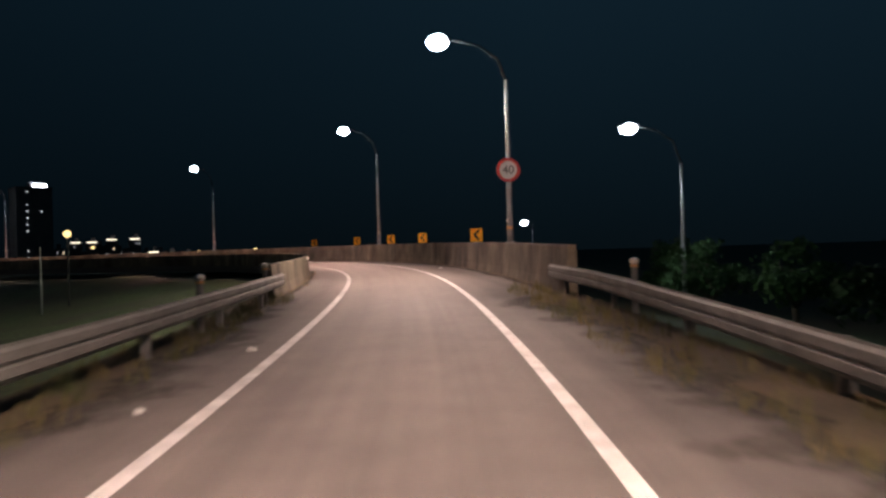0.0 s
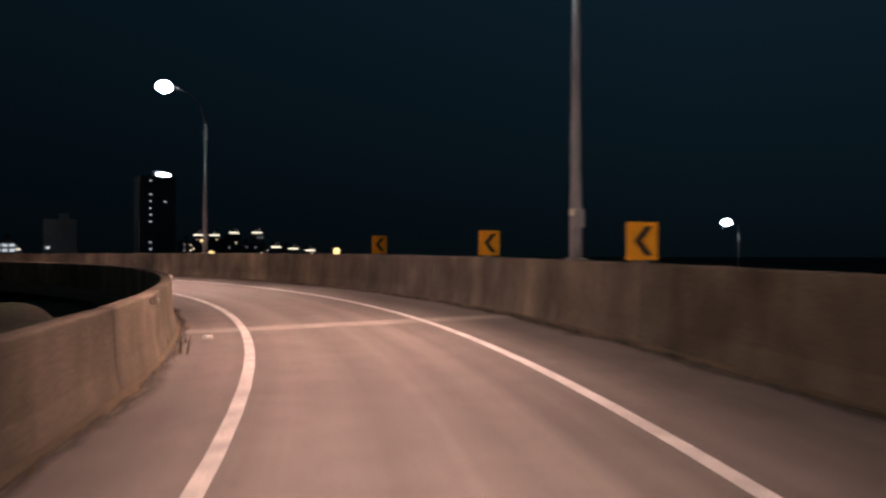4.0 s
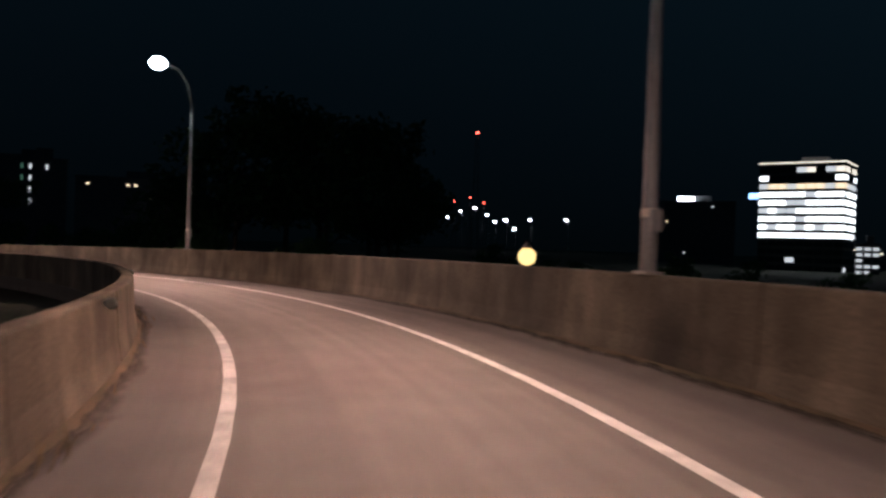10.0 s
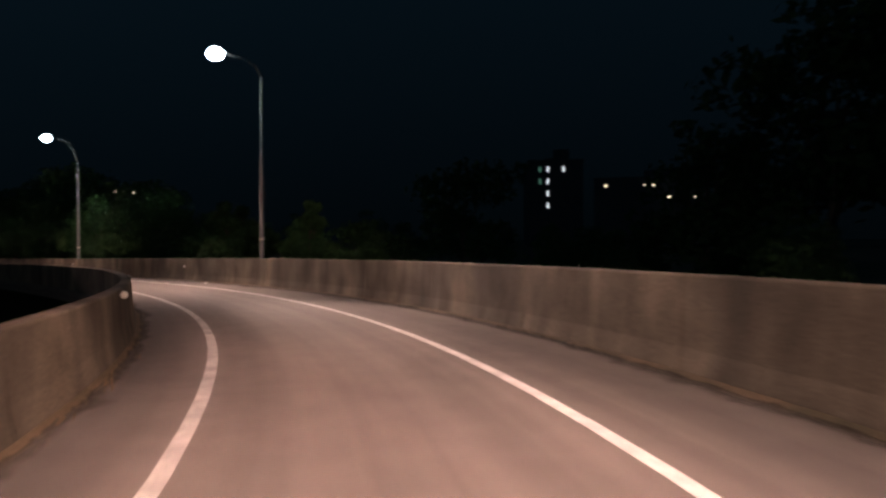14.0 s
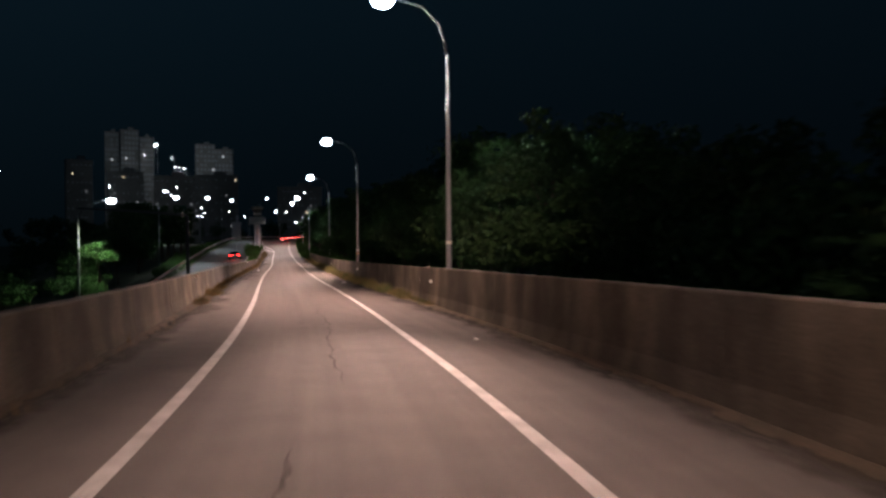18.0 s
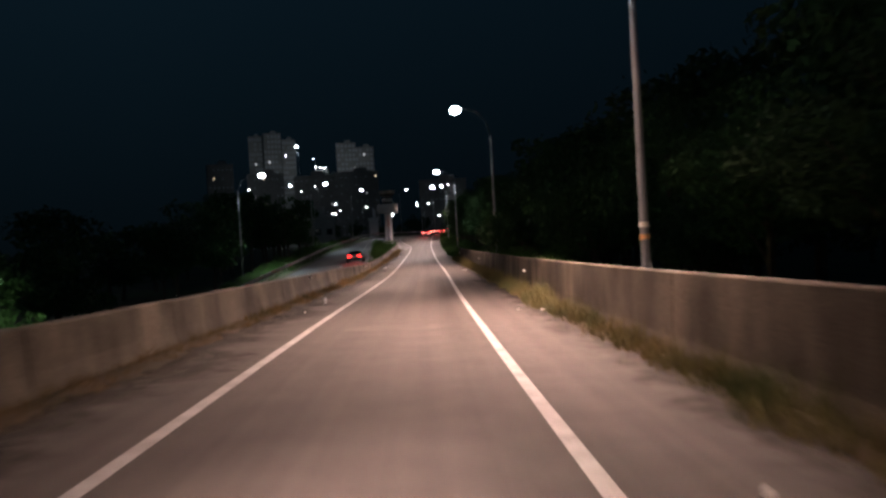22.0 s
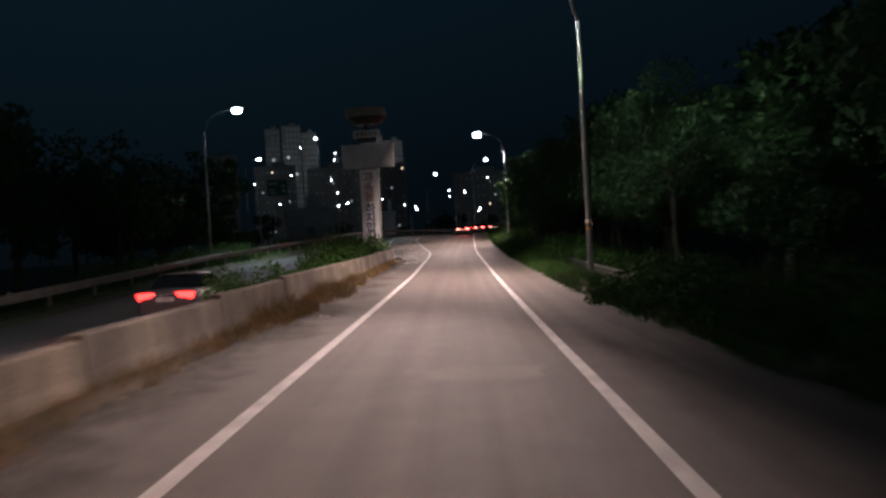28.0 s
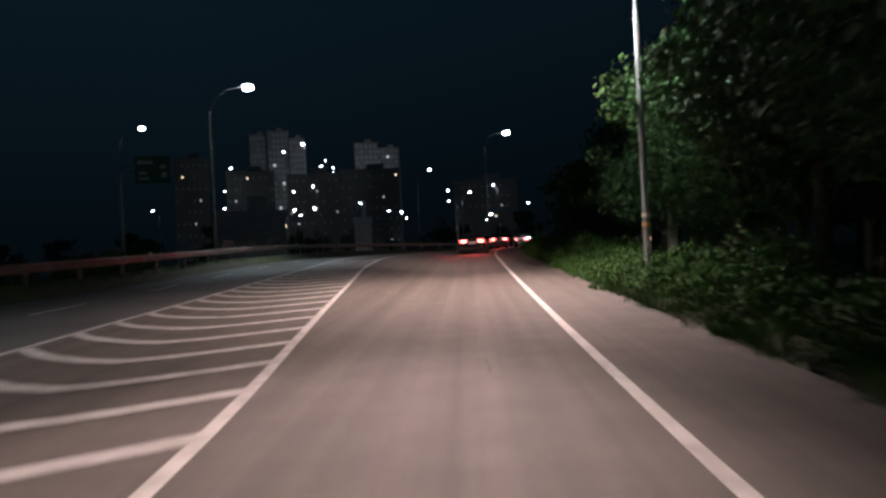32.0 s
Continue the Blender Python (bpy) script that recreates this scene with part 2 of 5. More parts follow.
GRASS_BROWN = material("withered_grass", (0.19, 0.115, 0.045), 0.85, 0, 0.4, 0.7, 12, 0, tint=(0.10, 0.085, 0.03))
LEAF = material("tree_leaves", (0.034, 0.08, 0.02), 0.9, 0, 0.45, 0.35, 3, 0, tint=(0.022, 0.06, 0.016), island=0.3)
LEAF_BUSH = material("bush_leaves", (0.050, 0.125, 0.018), 0.9, 0, 0.4, 0.8, 5, 0, tint=(0.030, 0.068, 0.012), island=0.15)
BARK = material("tree_bark", (0.09, 0.07, 0.05), 0.9, 0, 0.4, 3, 20, 0.5)
BLACK = material("black_plastic", (0.02, 0.02, 0.022), 0.5, 0, 0.2, 4, 30, 0.05)
RUBBER = material("tyre_rubber", (0.018, 0.018, 0.018), 0.85, 0, 0.2, 6, 40, 0.2)
GLASS = material("dark_car_glass", (0.012, 0.014, 0.016), 0.06, 0, 0.1, 3, 10, 0, coat=0.6)
CHROME = material("chrome_trim", (0.7, 0.7, 0.7), 0.15, 1.0, 0.1, 4, 20, 0)
WHITE_SIGN = material("white_sign_sheet", (0.74, 0.74, 0.76), 0.5, 0, 0.12, 1.4, 20, 0.03)
RED_SIGN = material("red_sign_sheet", (0.55, 0.03, 0.03), 0.45, 0, 0.1, 2, 20, 0.02)
YELLOW_SIGN = material("yellow_sign_sheet", (0.85, 0.38, 0.02), 0.45, 0, 0.12, 3, 30, 0.02)
GREEN_SIGN = material("green_sign_sheet", (0.008, 0.11, 0.06), 0.5, 0, 0.15, 2, 20, 0.02)
INK = material("black_sign_ink", (0.02, 0.02, 0.025), 0.55, 0, 0.15, 3, 30, 0.02)
INK_RED = material("faded_red_letters", (0.42, 0.20, 0.19), 0.6, 0, 0.3, 3, 30, 0.02)
INK_BLUE = material("dark_blue_letters", (0.05, 0.05, 0.12), 0.6, 0, 0.2, 3, 30, 0.02)
PLATE_GREY = material("grey_board_sheet", (0.48, 0.49, 0.50), 0.6, 0.0, 0.2, 1.0, 15, 0.05)
RETRO = material("reflector_lens", (0.85, 0.80, 0.70), 0.15, 0, 0.1, 6, 30, 0)
RETRO_ORANGE = material("orange_band", (0.78, 0.42, 0.18), 0.4, 0, 0.15, 6, 30, 0)
LITTER = material("litter", (0.7, 0.68, 0.64), 0.7, 0, 0.2, 6, 40, 0.2)
LAMP_GLOW = glow("lamp_lens", (0.80, 0.92, 1.0), 42.0)
LAMP_FAR = glow("far_lamp_lens", (0.82, 0.92, 1.0), 28.0)
LAMP_WARM = glow("warm_lamp_lens", (1.0, 0.72, 0.30), 1.6)
RED_GLOW = glow("red_beacon_glow", (1.0, 0.08, 0.06), 12.0)
TAIL_GLOW = glow("tail_light_glow", (1.0, 0.02, 0.018), 9.0)
TAIL_CORE = glow("tail_light_core", (1.0, 0.34, 0.28), 9.0)
HEAD_GLOW = glow("headlight_glow", (0.95, 0.97, 1.0), 40.0)


# ---- mesh helpers ----
def part(name, bm, mat, parent=None, label="", smooth=False):
    """Links a bmesh as one mesh object, under a thing or a part."""
    me = bpy.data.meshes.new(name)
    bmesh.ops.recalc_face_normals(bm, faces=bm.faces)
    bm.to_mesh(me)
    bm.free()
    if smooth:
        me.shade_smooth()
    me.materials.append(mat)
    ob = new(name, me)
    if parent is not None:
        ob.parent = parent
    if label:
        ob["label"] = label
    return ob


def shared(name, me, parent, m):
    ob = new(name, me)
    ob.parent = parent
    ob.matrix_basis = m
    return ob


def root(name, m, label, category, group="", kind=""):
    ob = new(name)
    ob.matrix_basis = m
    return tagged(ob, label, category, group, kind)


def box(bm, size, m=None, bevel=0.0):
    r = bmesh.ops.create_cube(bm, size=1.0)
    vs = r["verts"]
    bmesh.ops.scale(bm, vec=size, verts=vs)
    if bevel:
        es = list({e for v in vs for e in v.link_edges})
        vs = list({v for f in bmesh.ops.bevel(bm, geom=es, offset=bevel, segments=2, profile=0.6, affect="EDGES")["faces"] for v in f.verts} | {v for v in vs if v.is_valid})
    if m is not None:
        bmesh.ops.transform(bm, matrix=m, verts=vs)
    return bm


def boxed(size, m=None, bevel=0.0):
    return box(bmesh.new(), size, m, bevel)


def cone(bm, r1, r2, depth, m=None, seg=16):
    """A cylinder or cone along z, its foot at the origin."""
    vs = bmesh.ops.create_cone(bm, cap_ends=True, segments=seg, radius1=r1, radius2=r2, depth=depth)["verts"]
    bmesh.ops.translate(bm, vec=(0, 0, depth / 2), verts=vs)
    if m is not None:
        bmesh.ops.transform(bm, matrix=m, verts=vs)
    return bm


def tube(pts, radii, seg=10):
    """A round tube through the points."""
    bm, rings = bmesh.new(), []
    pts = [Vector(p) for p in pts]
    for i, p in enumerate(pts):
        d = (pts[min(i + 1, len(pts) - 1)] - pts[max(i - 1, 0)]).normalized()
        a = d.orthogonal().normalized()
        if abs(d.z) > 0.5:
            a = d.cross(Vector((0, 1, 0))).normalized()
        else:
            a = d.cross(Vector((0, 0, 1))).normalized()
        b = d.cross(a)
        rings.append([bm.verts.new(p + (a * math.cos(2 * math.pi * k / seg) + b * math.sin(2 * math.pi * k / seg)) * radii[i]) for k in range(seg)])
    for r0, r1 in zip(rings, rings[1:]):
        for k in range(seg):
            bm.faces.new((r0[k], r0[(k + 1) % seg], r1[(k + 1) % seg], r1[k]))
    bm.faces.new(rings[0])
    bm.faces.new(rings[-1])
    return bm


def prism(outline, depth, m=None):
    """A flat outline in x and z, pushed along y by depth."""
    bm = bmesh.new()
    a = [bm.verts.new((x, -depth / 2, z)) for x, z in outline]
    b = [bm.verts.new((x, depth / 2, z)) for x, z in outline]
    bm.faces.new(a)
    bm.faces.new(b[::-1])
    for i in range(len(a)):
        j = (i + 1) % len(a)
        bm.faces.new((a[i], a[j], b[j], b[i]))
    if m is not None:
        bmesh.ops.transform(bm, matrix=m, verts=bm.verts)
    return bm


def sweep(s0, s1, profile, step=1.5, closed=True, base=0.0):
    """A cross-section, given as (u, h) or as a function of s, drawn along the road."""
    bm, rings = bmesh.new(), []
    n = max(1, int(round((s1 - s0) / step)))
    for i in range(n + 1):
        s = s0 + (s1 - s0) * i / n
        pr = profile(s) if callable(profile) else profile
        rings.append([bm.verts.new(on(s, u, h + base)) for u, h in pr])
    k = len(rings[0])
    for a, b in zip(rings, rings[1:]):
        for i in range(k if closed else k - 1):
            j = (i + 1) % k
            bm.faces.new((a[i], a[j], b[j], b[i]))
    if closed:
        bm.faces.new(rings[0])
        bm.faces.new(rings[-1][::-1])
    return bm


def interp(s, xs, ys):
    return float(np.interp(s, xs, ys))


def right_wall(s):
    return interp(s, [40, 190, 245, 330], [3.85, 3.75, 3.95, 3.95])


def left_wall(s):
    return interp(s, [46, 60, 78, 190, 205, 245, 290, 345, 380], [-3.42, -3.35, -2.95, -2.98, -3.2, -3.65, -3.45, -3.62, -3.75])


def main_drop(s):
    """How far the main road lies below the ramp."""
    return interp(s, [190, 276, 336, 380, 560], [-8.0, -4.0, -1.3, 0.0, 0.0])


def main_edge(s):
    return interp(s, [190, 340, 384, 389, 394, 403, 417, 440, 560], [-6.6, -6.4, -6.28, -6.5, -6.85, -7.6, -8.5, -9.6, -9.7])


def eased(xs, ys, reach=4):
    """A curve through broken-line values, rounded over a few metres."""
    v = np.interp(np.arange(-60.0, 581.0, 1.0), xs, ys)
    k = np.hanning(2 * reach + 1)
    return np.convolve(np.pad(v, reach, mode="edge"), k / k.sum(), mode="valid")


SWING = eased([360, 378, 384, 389, 394, 400.6, 408, 416, 428, 441, 560], [-1.65, -1.71, -1.80, -1.96, -2.26, -2.95, -3.68, -4.42, -5.55, -6.2, -6.3])


def left_line(s):
    """The ramp's left edge line, which swings out along the gore."""
    if s < 360:
        return -half_lane(s)
    f = min(1.0, (s - 360) / 10)
    return -half_lane(s) * (1 - f) + float(np.interp(s, np.arange(-60.0, 581.0, 1.0), SWING)) * f


def right_edge(s):
    return interp(s, [330, 345, 400, 560], [4.25, 3.6, 3.65, 3.8])


MAIN_LEFT = -15.7

# ---- ground, one sheet to the horizon ----
def build_ground():
    bm = bmesh.new()
    xs = list(np.concatenate([[-2600, -1800, -1200, -900, -700], np.arange(-560, 161, 8.0), [240, 360, 600, 1000, 1800]]))
    ys = list(np.concatenate([[-2600, -1800, -1200, -900, -700, -560], np.arange(-440, 301, 8.0), [380, 500, 700, 1000, 1800]]))
    sel = np.arange(0, len(FINE), 3)
    fx, fy, fz, ft, fs = RX[sel], RY[sel], RZ[sel], RT[sel], FINE[sel]
    grid = []
    for x in xs:
        col = []
        for y in ys:
            d2 = (fx - x) ** 2 + (fy - y) ** 2
            i = int(np.argmin(d2))
            d = math.sqrt(d2[i])
            u = (x - fx[i]) * math.cos(ft[i]) + (y - fy[i]) * math.sin(ft[i])
            w = 1 / (d2 + 60.0)
            zr = float((fz * w * w).sum() / (w * w).sum())
            s = fs[i]
            fall = 2.6 if s < 215 else (1.0 if u > 0 else 0.2)
            if s < 20:
                fall = 1.4
            lip = 5.5
            z = min(zr, fz[i]) - 0.75 - fall * min(1, max(0, (d - lip) / 12))
            if u < 0 and s > 190:
                z = min(z, fz[i] + main_drop(s) - 0.7)
            if d > 250:
                z = z * max(0, 1 - (d - 250) / 900) + (-2.0) * min(1, (d - 250) / 900)
            z += 0.25 * noise.noise((x * 0.05, y * 0.05, 0)) - 0.1
            col.append(bm.verts.new((x, y, z)))
        grid.append(col)
    for i in range(len(xs) - 1):
        for j in range(len(ys) - 1):
            bm.faces.new((grid[i][j], grid[i + 1][j], grid[i + 1][j + 1], grid[i][j + 1]))
    g = part("ground", bm, GROUND, smooth=True)
    tagged(g, "dark rough grass ground round the ramp", "ground", kind="structure")


build_ground()

# ---- carriageway ----
def lane_places(ob, s0, s1, profile, step=2.0):
    """Stores each vertex's place across and along the road, for streaks in its surface."""
    at = ob.data.attributes.new("lane_place", "FLOAT_VECTOR", "POINT")
    n = max(1, int(round((s1 - s0) / step)))
    vals = []
    for i in range(n + 1):
        s = s0 + (s1 - s0) * i / n
        vals += [c for u, h in profile(s) for c in (u, s, 0.0)]
    at.data.foreach_set("vector", vals)


S_END = 556.0
ramp_road = part("road", sweep(-58, 378, lambda s: [(left_wall(s) - 0.35, 0.0), (-1.0, 0.0), (1.0, 0.0), (min(right_edge(s), right_wall(s) + 0.35), 0.0), (min(right_edge(s), right_wall(s) + 0.35), -0.5), (left_wall(s) - 0.35, -0.5)], 2.0), ASPHALT)
lane_places(ramp_road, -58, 378, lambda s: [(left_wall(s), 0), (-1, 0), (1, 0), (4, 0), (4, 0), (-4, 0)])
tagged(ramp_road, "worn grey-brown asphalt ramp lane with shoulders", "road", kind="structure")
ramp_end = part("road", sweep(378, S_END, lambda s: [(main_edge(s) + 0.2, 0.0), (-1.0, 0.0), (1.0, 0.0), (right_edge(s), 0.0), (right_edge(s), -0.5), (main_edge(s) + 0.2, -0.5)], 2.0), ASPHALT)
lane_places(ramp_end, 378, S_END, lambda s: [(main_edge(s), 0), (-1, 0), (1, 0), (4, 0), (4, 0), (-7, 0)])
tagged(ramp_end, "asphalt merge lane beside the main road", "road", kind="structure")
main_road = part("road", sweep(150, S_END, lambda s: [(MAIN_LEFT, main_drop(s)), (-12, main_drop(s)), (main_edge(s) + 0.2, main_drop(s)), (main_edge(s) + 0.2, main_drop(s) - 0.5), (MAIN_LEFT, main_drop(s) - 0.5)], 2.0), ASPHALT_OLD)
tagged(main_road, "wide grey asphalt main road running beside the ramp", "road", kind="structure")


def marking(name, s0, s1, u, width=0.148, drop=None, label="worn white painted road line", mat=None):
    def pr(s):
        c, d = (u(s) if callable(u) else u), (drop(s) if drop else 0.0)
        return [(c - width / 2, d + 0.005), (c + width / 2, d + 0.005)]
    ob = part(name, sweep(s0, s1, pr, 1.5, closed=False), mat or PAINT)
    return tagged(ob, label, "road marking", kind="structure")


marking("trim", -58, 520, lambda s: half_lane(s) + interp(s, [30, 60, 82, 95, 185, 218, 230, 330, 362, 378, 392], [-0.05, -0.02, 0.04, -0.02, -0.02, -0.02, 0.06, 0.06, 0.10, 0.07, -0.05]))
marking("trim", -58, 46, left_line)
marking("trim", 46, 192, left_line, mat=PAINT_SHADED)
marking("trim", 192, 500, left_line)
marking("trim", 190, 384, lambda s: main_edge(s) - 0.25, 0.15, main_drop)
marking("trim", 384, 452, lambda s: main_edge(s) - 0.0, 0.15, main_drop)
for lane in (-3.5,):
    s = 200.0
    while s < 540:
        d = marking("trim", s, s + 3.5, lambda q: main_edge(q) + lane, 0.13, main_drop, "white lane dash on the main road")
        s += 9.0
marking("trim", 190, 540, MAIN_LEFT + 0.7, 0.13, main_drop)

# hatched gore between ramp and main road
hatch = root("trim", Matrix(), "white hatched gore stripes between ramp and main road", "road marking", kind="structure")
s = 372.9
while s < 440:
    bm, prev = bmesh.new(), None
    for i in range(15):
        a = i / 14
        f = interp(a, [0, 0.1, 0.2, 0.35, 0.5, 0.62, 0.75, 1.0], [1.85, 1.2, 0.7, 0.2, 0.0, 0.28, 0.72, 1.7] if s > 380 else [0.0, 0.12, 0.25, 0.4, 0.6, 0.75, 1.0, 1.5])
        u0, u1 = interp(s + f, [370, 378.5, 381, 384], [-2.7, -3.1, -4.6, main_edge(384) + 0.08]) if s + f < 384 else main_edge(s + f) + 0.08, left_line(s + f) - 0.08
        q = (bm.verts.new(on(s + f, u0 + (u1 - u0) * a, 0.006)), bm.verts.new(on(s + f + 0.42, u0 + (u1 - u0) * a, 0.006)))
        if prev:
            bm.faces.new((prev[0], q[0], q[1], prev[1]))
        prev = q
    part("stripe", bm, PAINT, hatch)
    s += 2.05


# ---- concrete barrier walls, cast in lengths with open joints ----
def barrier(name, s0, s1, edge, side, height, label, length=5.0):
    w = root(name, Matrix(), label, "barrier wall", kind="structure")
    s = s0
    while s < s1 - 0.5:
        e = min(s + length, s1) - 0.03
        h = height(s) if callable(height) else height
        j = random.uniform(-0.004, 0.004)

        def pr(q):
            u = edge(q) + j
            o = side
            return [(u, -0.45), (u, 0.07), (u + o * 0.05, min(0.32, h * 0.4)), (u + o * 0.085, h - 0.03), (u + o * 0.095, h - 0.01), (u + o * 0.115, h), (u + o * 0.27, h), (u + o * 0.30, h - 0.02), (u + o * 0.30, -0.45)]
        part("wall_panel", sweep(s, e, pr, 2.5), CONCRETE, w)
        s += length
    return w


barrier("wall_right", 43.0, 330.0, right_wall, 1, 1.2, "tall stained concrete barrier along the outer edge of the ramp")
LOW = lambda s: interp(s, [200, 240, 265, 285, 300, 325, 345, 378], [0.94, 0.87, 0.80, 0.72, 0.52, 0.5, 0.76, 0.74])
barrier("wall_left", 46.0, 378.4, left_wall, -1, LOW, "low stained concrete barrier along the inner edge of the ramp")


# ---- guard rails ----
def far_lift(s):
    """How far the verge beyond the main road stands above it."""
    return interp(s, [330, 385, 405, 540], [0.10, 0.18, 0.48, 0.5])


def guard_rail(s0, s1, u, side, label, z=0.0, drop=None):
    g = root("guard_rail", Matrix(), label, "guard rail")
    wave = [(0.0, 0.42), (0.0, 0.45), (0.05, 0.48), (0.05, 0.57), (0.02, 0.585), (0.02, 0.615), (0.05, 0.63), (0.05, 0.72), (0.0, 0.75), (0.0, 0.78)]
    s = s0
    f = u if callable(u) else (lambda q: u)
    dd = drop or (lambda q: 0.0)
    while s < s1 - 0.2:
        e = min(s + 4.0, s1)
        pr = lambda q: [(f(q) - side * a, h + z + dd(q)) for a, h in wave] + [(f(q) - side * (a - 0.006), h + z + dd(q)) for a, h in wave[::-1]]
        part("rail", sweep(s, e + 0.02, pr, 2.0), STEEL, g)
        p = on(s + 1.0, f(s + 1.0) + side * 0.08, z + dd(s))
        post = boxed((0.11, 0.13, 1.5), Matrix.Translation(p + Vector((0, 0, 0.02))) @ Matrix.Rotation(heading(s), 4, "Z"), 0.008)
        part("post", post, STEEL, g)
        s += 4.0
    return g


guard_rail(-50, 44.4, lambda s: interp(s, [10, 38, 47], [3.95, 3.9, 3.72]), 1, "grey galvanised steel guard rail on the outer verge", 0.0, lambda s: interp(s, [28, 40], [-0.25, -0.06]))
guard_rail(-50, 46, lambda s: interp(s, [10, 34, 46], [-3.6, -3.35, -3.2]), -1, "grey galvanised steel guard rail on the inner verge", -0.07)
guard_rail(352, 470, lambda s: interp(s, [352, 470], [5.6, 5.9]), 1, "steel guard rail half hidden by roadside bushes", -0.42)
guard_rail(190, 540, MAIN_LEFT - 0.15, -1, "weathered steel guard rail along the main road", 0.0, lambda s: main_drop(s) + far_lift(s))
verge = part("verge", sweep(150, S_END, lambda s: [(MAIN_LEFT + 1.0, main_drop(s) + 0.004), (MAIN_LEFT + 0.3, main_drop(s) + far_lift(s) * 0.75), (MAIN_LEFT - 0.6, main_drop(s) + far_lift(s)), (MAIN_LEFT - 3.5, main_drop(s) + far_lift(s) - 0.4), (MAIN_LEFT - 7.0, main_drop(s) - 1.6)], 3.0, closed=False), GROUND, smooth=True)
tagged(verge, "grassy raised verge under the main road's guard rail", "verge", kind="structure")


# ---- street lamps ----
def lamp_model(height, reach, head_h, bright=True, low=0.0, bands=True):
    """Tapered pole, an arm that sweeps up over the road (towards -x), and a head with an oversized lens."""
    r = root("street_lamp", Matrix(), "tall grey steel street lamp with a lit white head", "street lamp", "street lamps along the ramp")
    part("pole", tube([(0, 0, low), (0, 0, low + 0.6), (0, 0, height * 0.5), (0, 0, height)], [0.115, 0.11, 0.09, 0.065], 12), POLE_STEEL, r, smooth=True)
    part("base_plate", boxed((0.27, 0.4, 0.04), Matrix.Translation((0.0, 0, low + 0.02)), 0.006), STEEL, r)
    rise = head_h - height
    part("arm", tube([(0, 0, height - 0.02), (-reach * 0.12, 0, height + rise * 0.55), (-reach * 0.4, 0, height + rise * 0.9), (-reach * 0.8, 0, head_h + 0.06)], [0.05, 0.042, 0.036, 0.032], 8), ARM_STEEL, r, smooth=True)
    hd = bmesh.new()
    bmesh.ops.create_uvsphere(hd, u_segments=16, v_segments=8, radius=0.5, matrix=Matrix.Translation((-reach, 0, head_h + 0.07)) @ Matrix.Diagonal((0.95, 0.46, 0.26, 1)))
    part("lamp_head", hd, POLE_STEEL, r, smooth=True)
    # Lens made larger than a real one, to take in the lamp's glare.
    ln = bmesh.new()
    bmesh.ops.create_uvsphere(ln, u_segments=16, v_segments=10, radius=0.5, matrix=Matrix.Translation((-reach - 0.05, 0, head_h - 0.02)) @ Matrix.Diagonal((0.80, 0.66, 0.56, 1)))
    part("lens", ln, LAMP_GLOW if bright else LAMP_FAR, r, "glowing white lens", smooth=True)
    for z0, mt, lb in ((2.0, RETRO, "small white reflective band"),) if not bands else ((1.95, RETRO, "white reflective band"), (1.68, RETRO_ORANGE, "orange reflective band")):
        part("band", cone(bmesh.new(), 0.117, 0.117, 0.12, Matrix.Translation((0, 0, z0)), 12), mt, r, lb)
    part("junction_box", boxed((0.16, 0.10, 0.32), Matrix.Translation((0.0, -0.15, max(low + 0.75, 1.0))), 0.01), POLE_STEEL, r)
    return r


def lamp_light(p, watts, color=(1.0, 0.74, 0.60), size=158):
    d = bpy.data.lights.new("street_and_fill_light", "SPOT")
    d.energy, d.color, d.spot_size, d.spot_blend, d.shadow_soft_size = watts, color, radians(size), 0.6, 0.2
    ob = new("street_and_fill_light", d)
    ob.matrix_basis = Matrix.Translation(p)
    return ob


def beam(m, watts, color, tilt, along=146, across=0.36):
    """A lamp head's spot: wide along the road, narrow across it, tilted sideways."""
    ob = lamp_light(m.translation, watts, color, along)
    ob.matrix_basis = m @ Matrix.Rotation(radians(tilt), 4, "Y") @ Matrix.Diagonal((across, 1, 1, 1))
    ob.data.spot_blend = 0.85
    return ob


# place along the ramp, side offset, reach of the arm, pole height, head height
# The first two are unseen, added at the usual spacing to light the start.
LAMPS = [(-6.0, 4.75, 2.4, 7.2, 8.5, 0.8), (24.0, 4.75, 2.4, 7.2, 8.5, 0.8), (52.9, 4.2, 2.4, 7.1, 8.5, 0.75), (80.5, 4.0, 2.35, 7.6, 9.2, 0.9), (108.0, 3.98, 2.1, 7.6, 9.2, 0.9), (135.45, 3.95, 2.1, 7.8, 9.1, 0.8), (163.0, 3.9, 1.6, 7.6, 9.4, 0.95),
         (195.2, 4.5, 2.0, 9.3, 10.1, 0.75), (228.0, 5.0, 2.2, 8.6, 10.4, 0.85), (264.8, 5.55, 2.35, 8.9, 10.6, 1.28), (302.3, 5.4, 2.25, 9.1, 11.0, 0.95), (357.0, 5.1, 2.3, 9.3, 11.1, 1.1), (410.2, 5.1, 2.6, 9.4, 11.2, 1.2)]
W = 12500.0
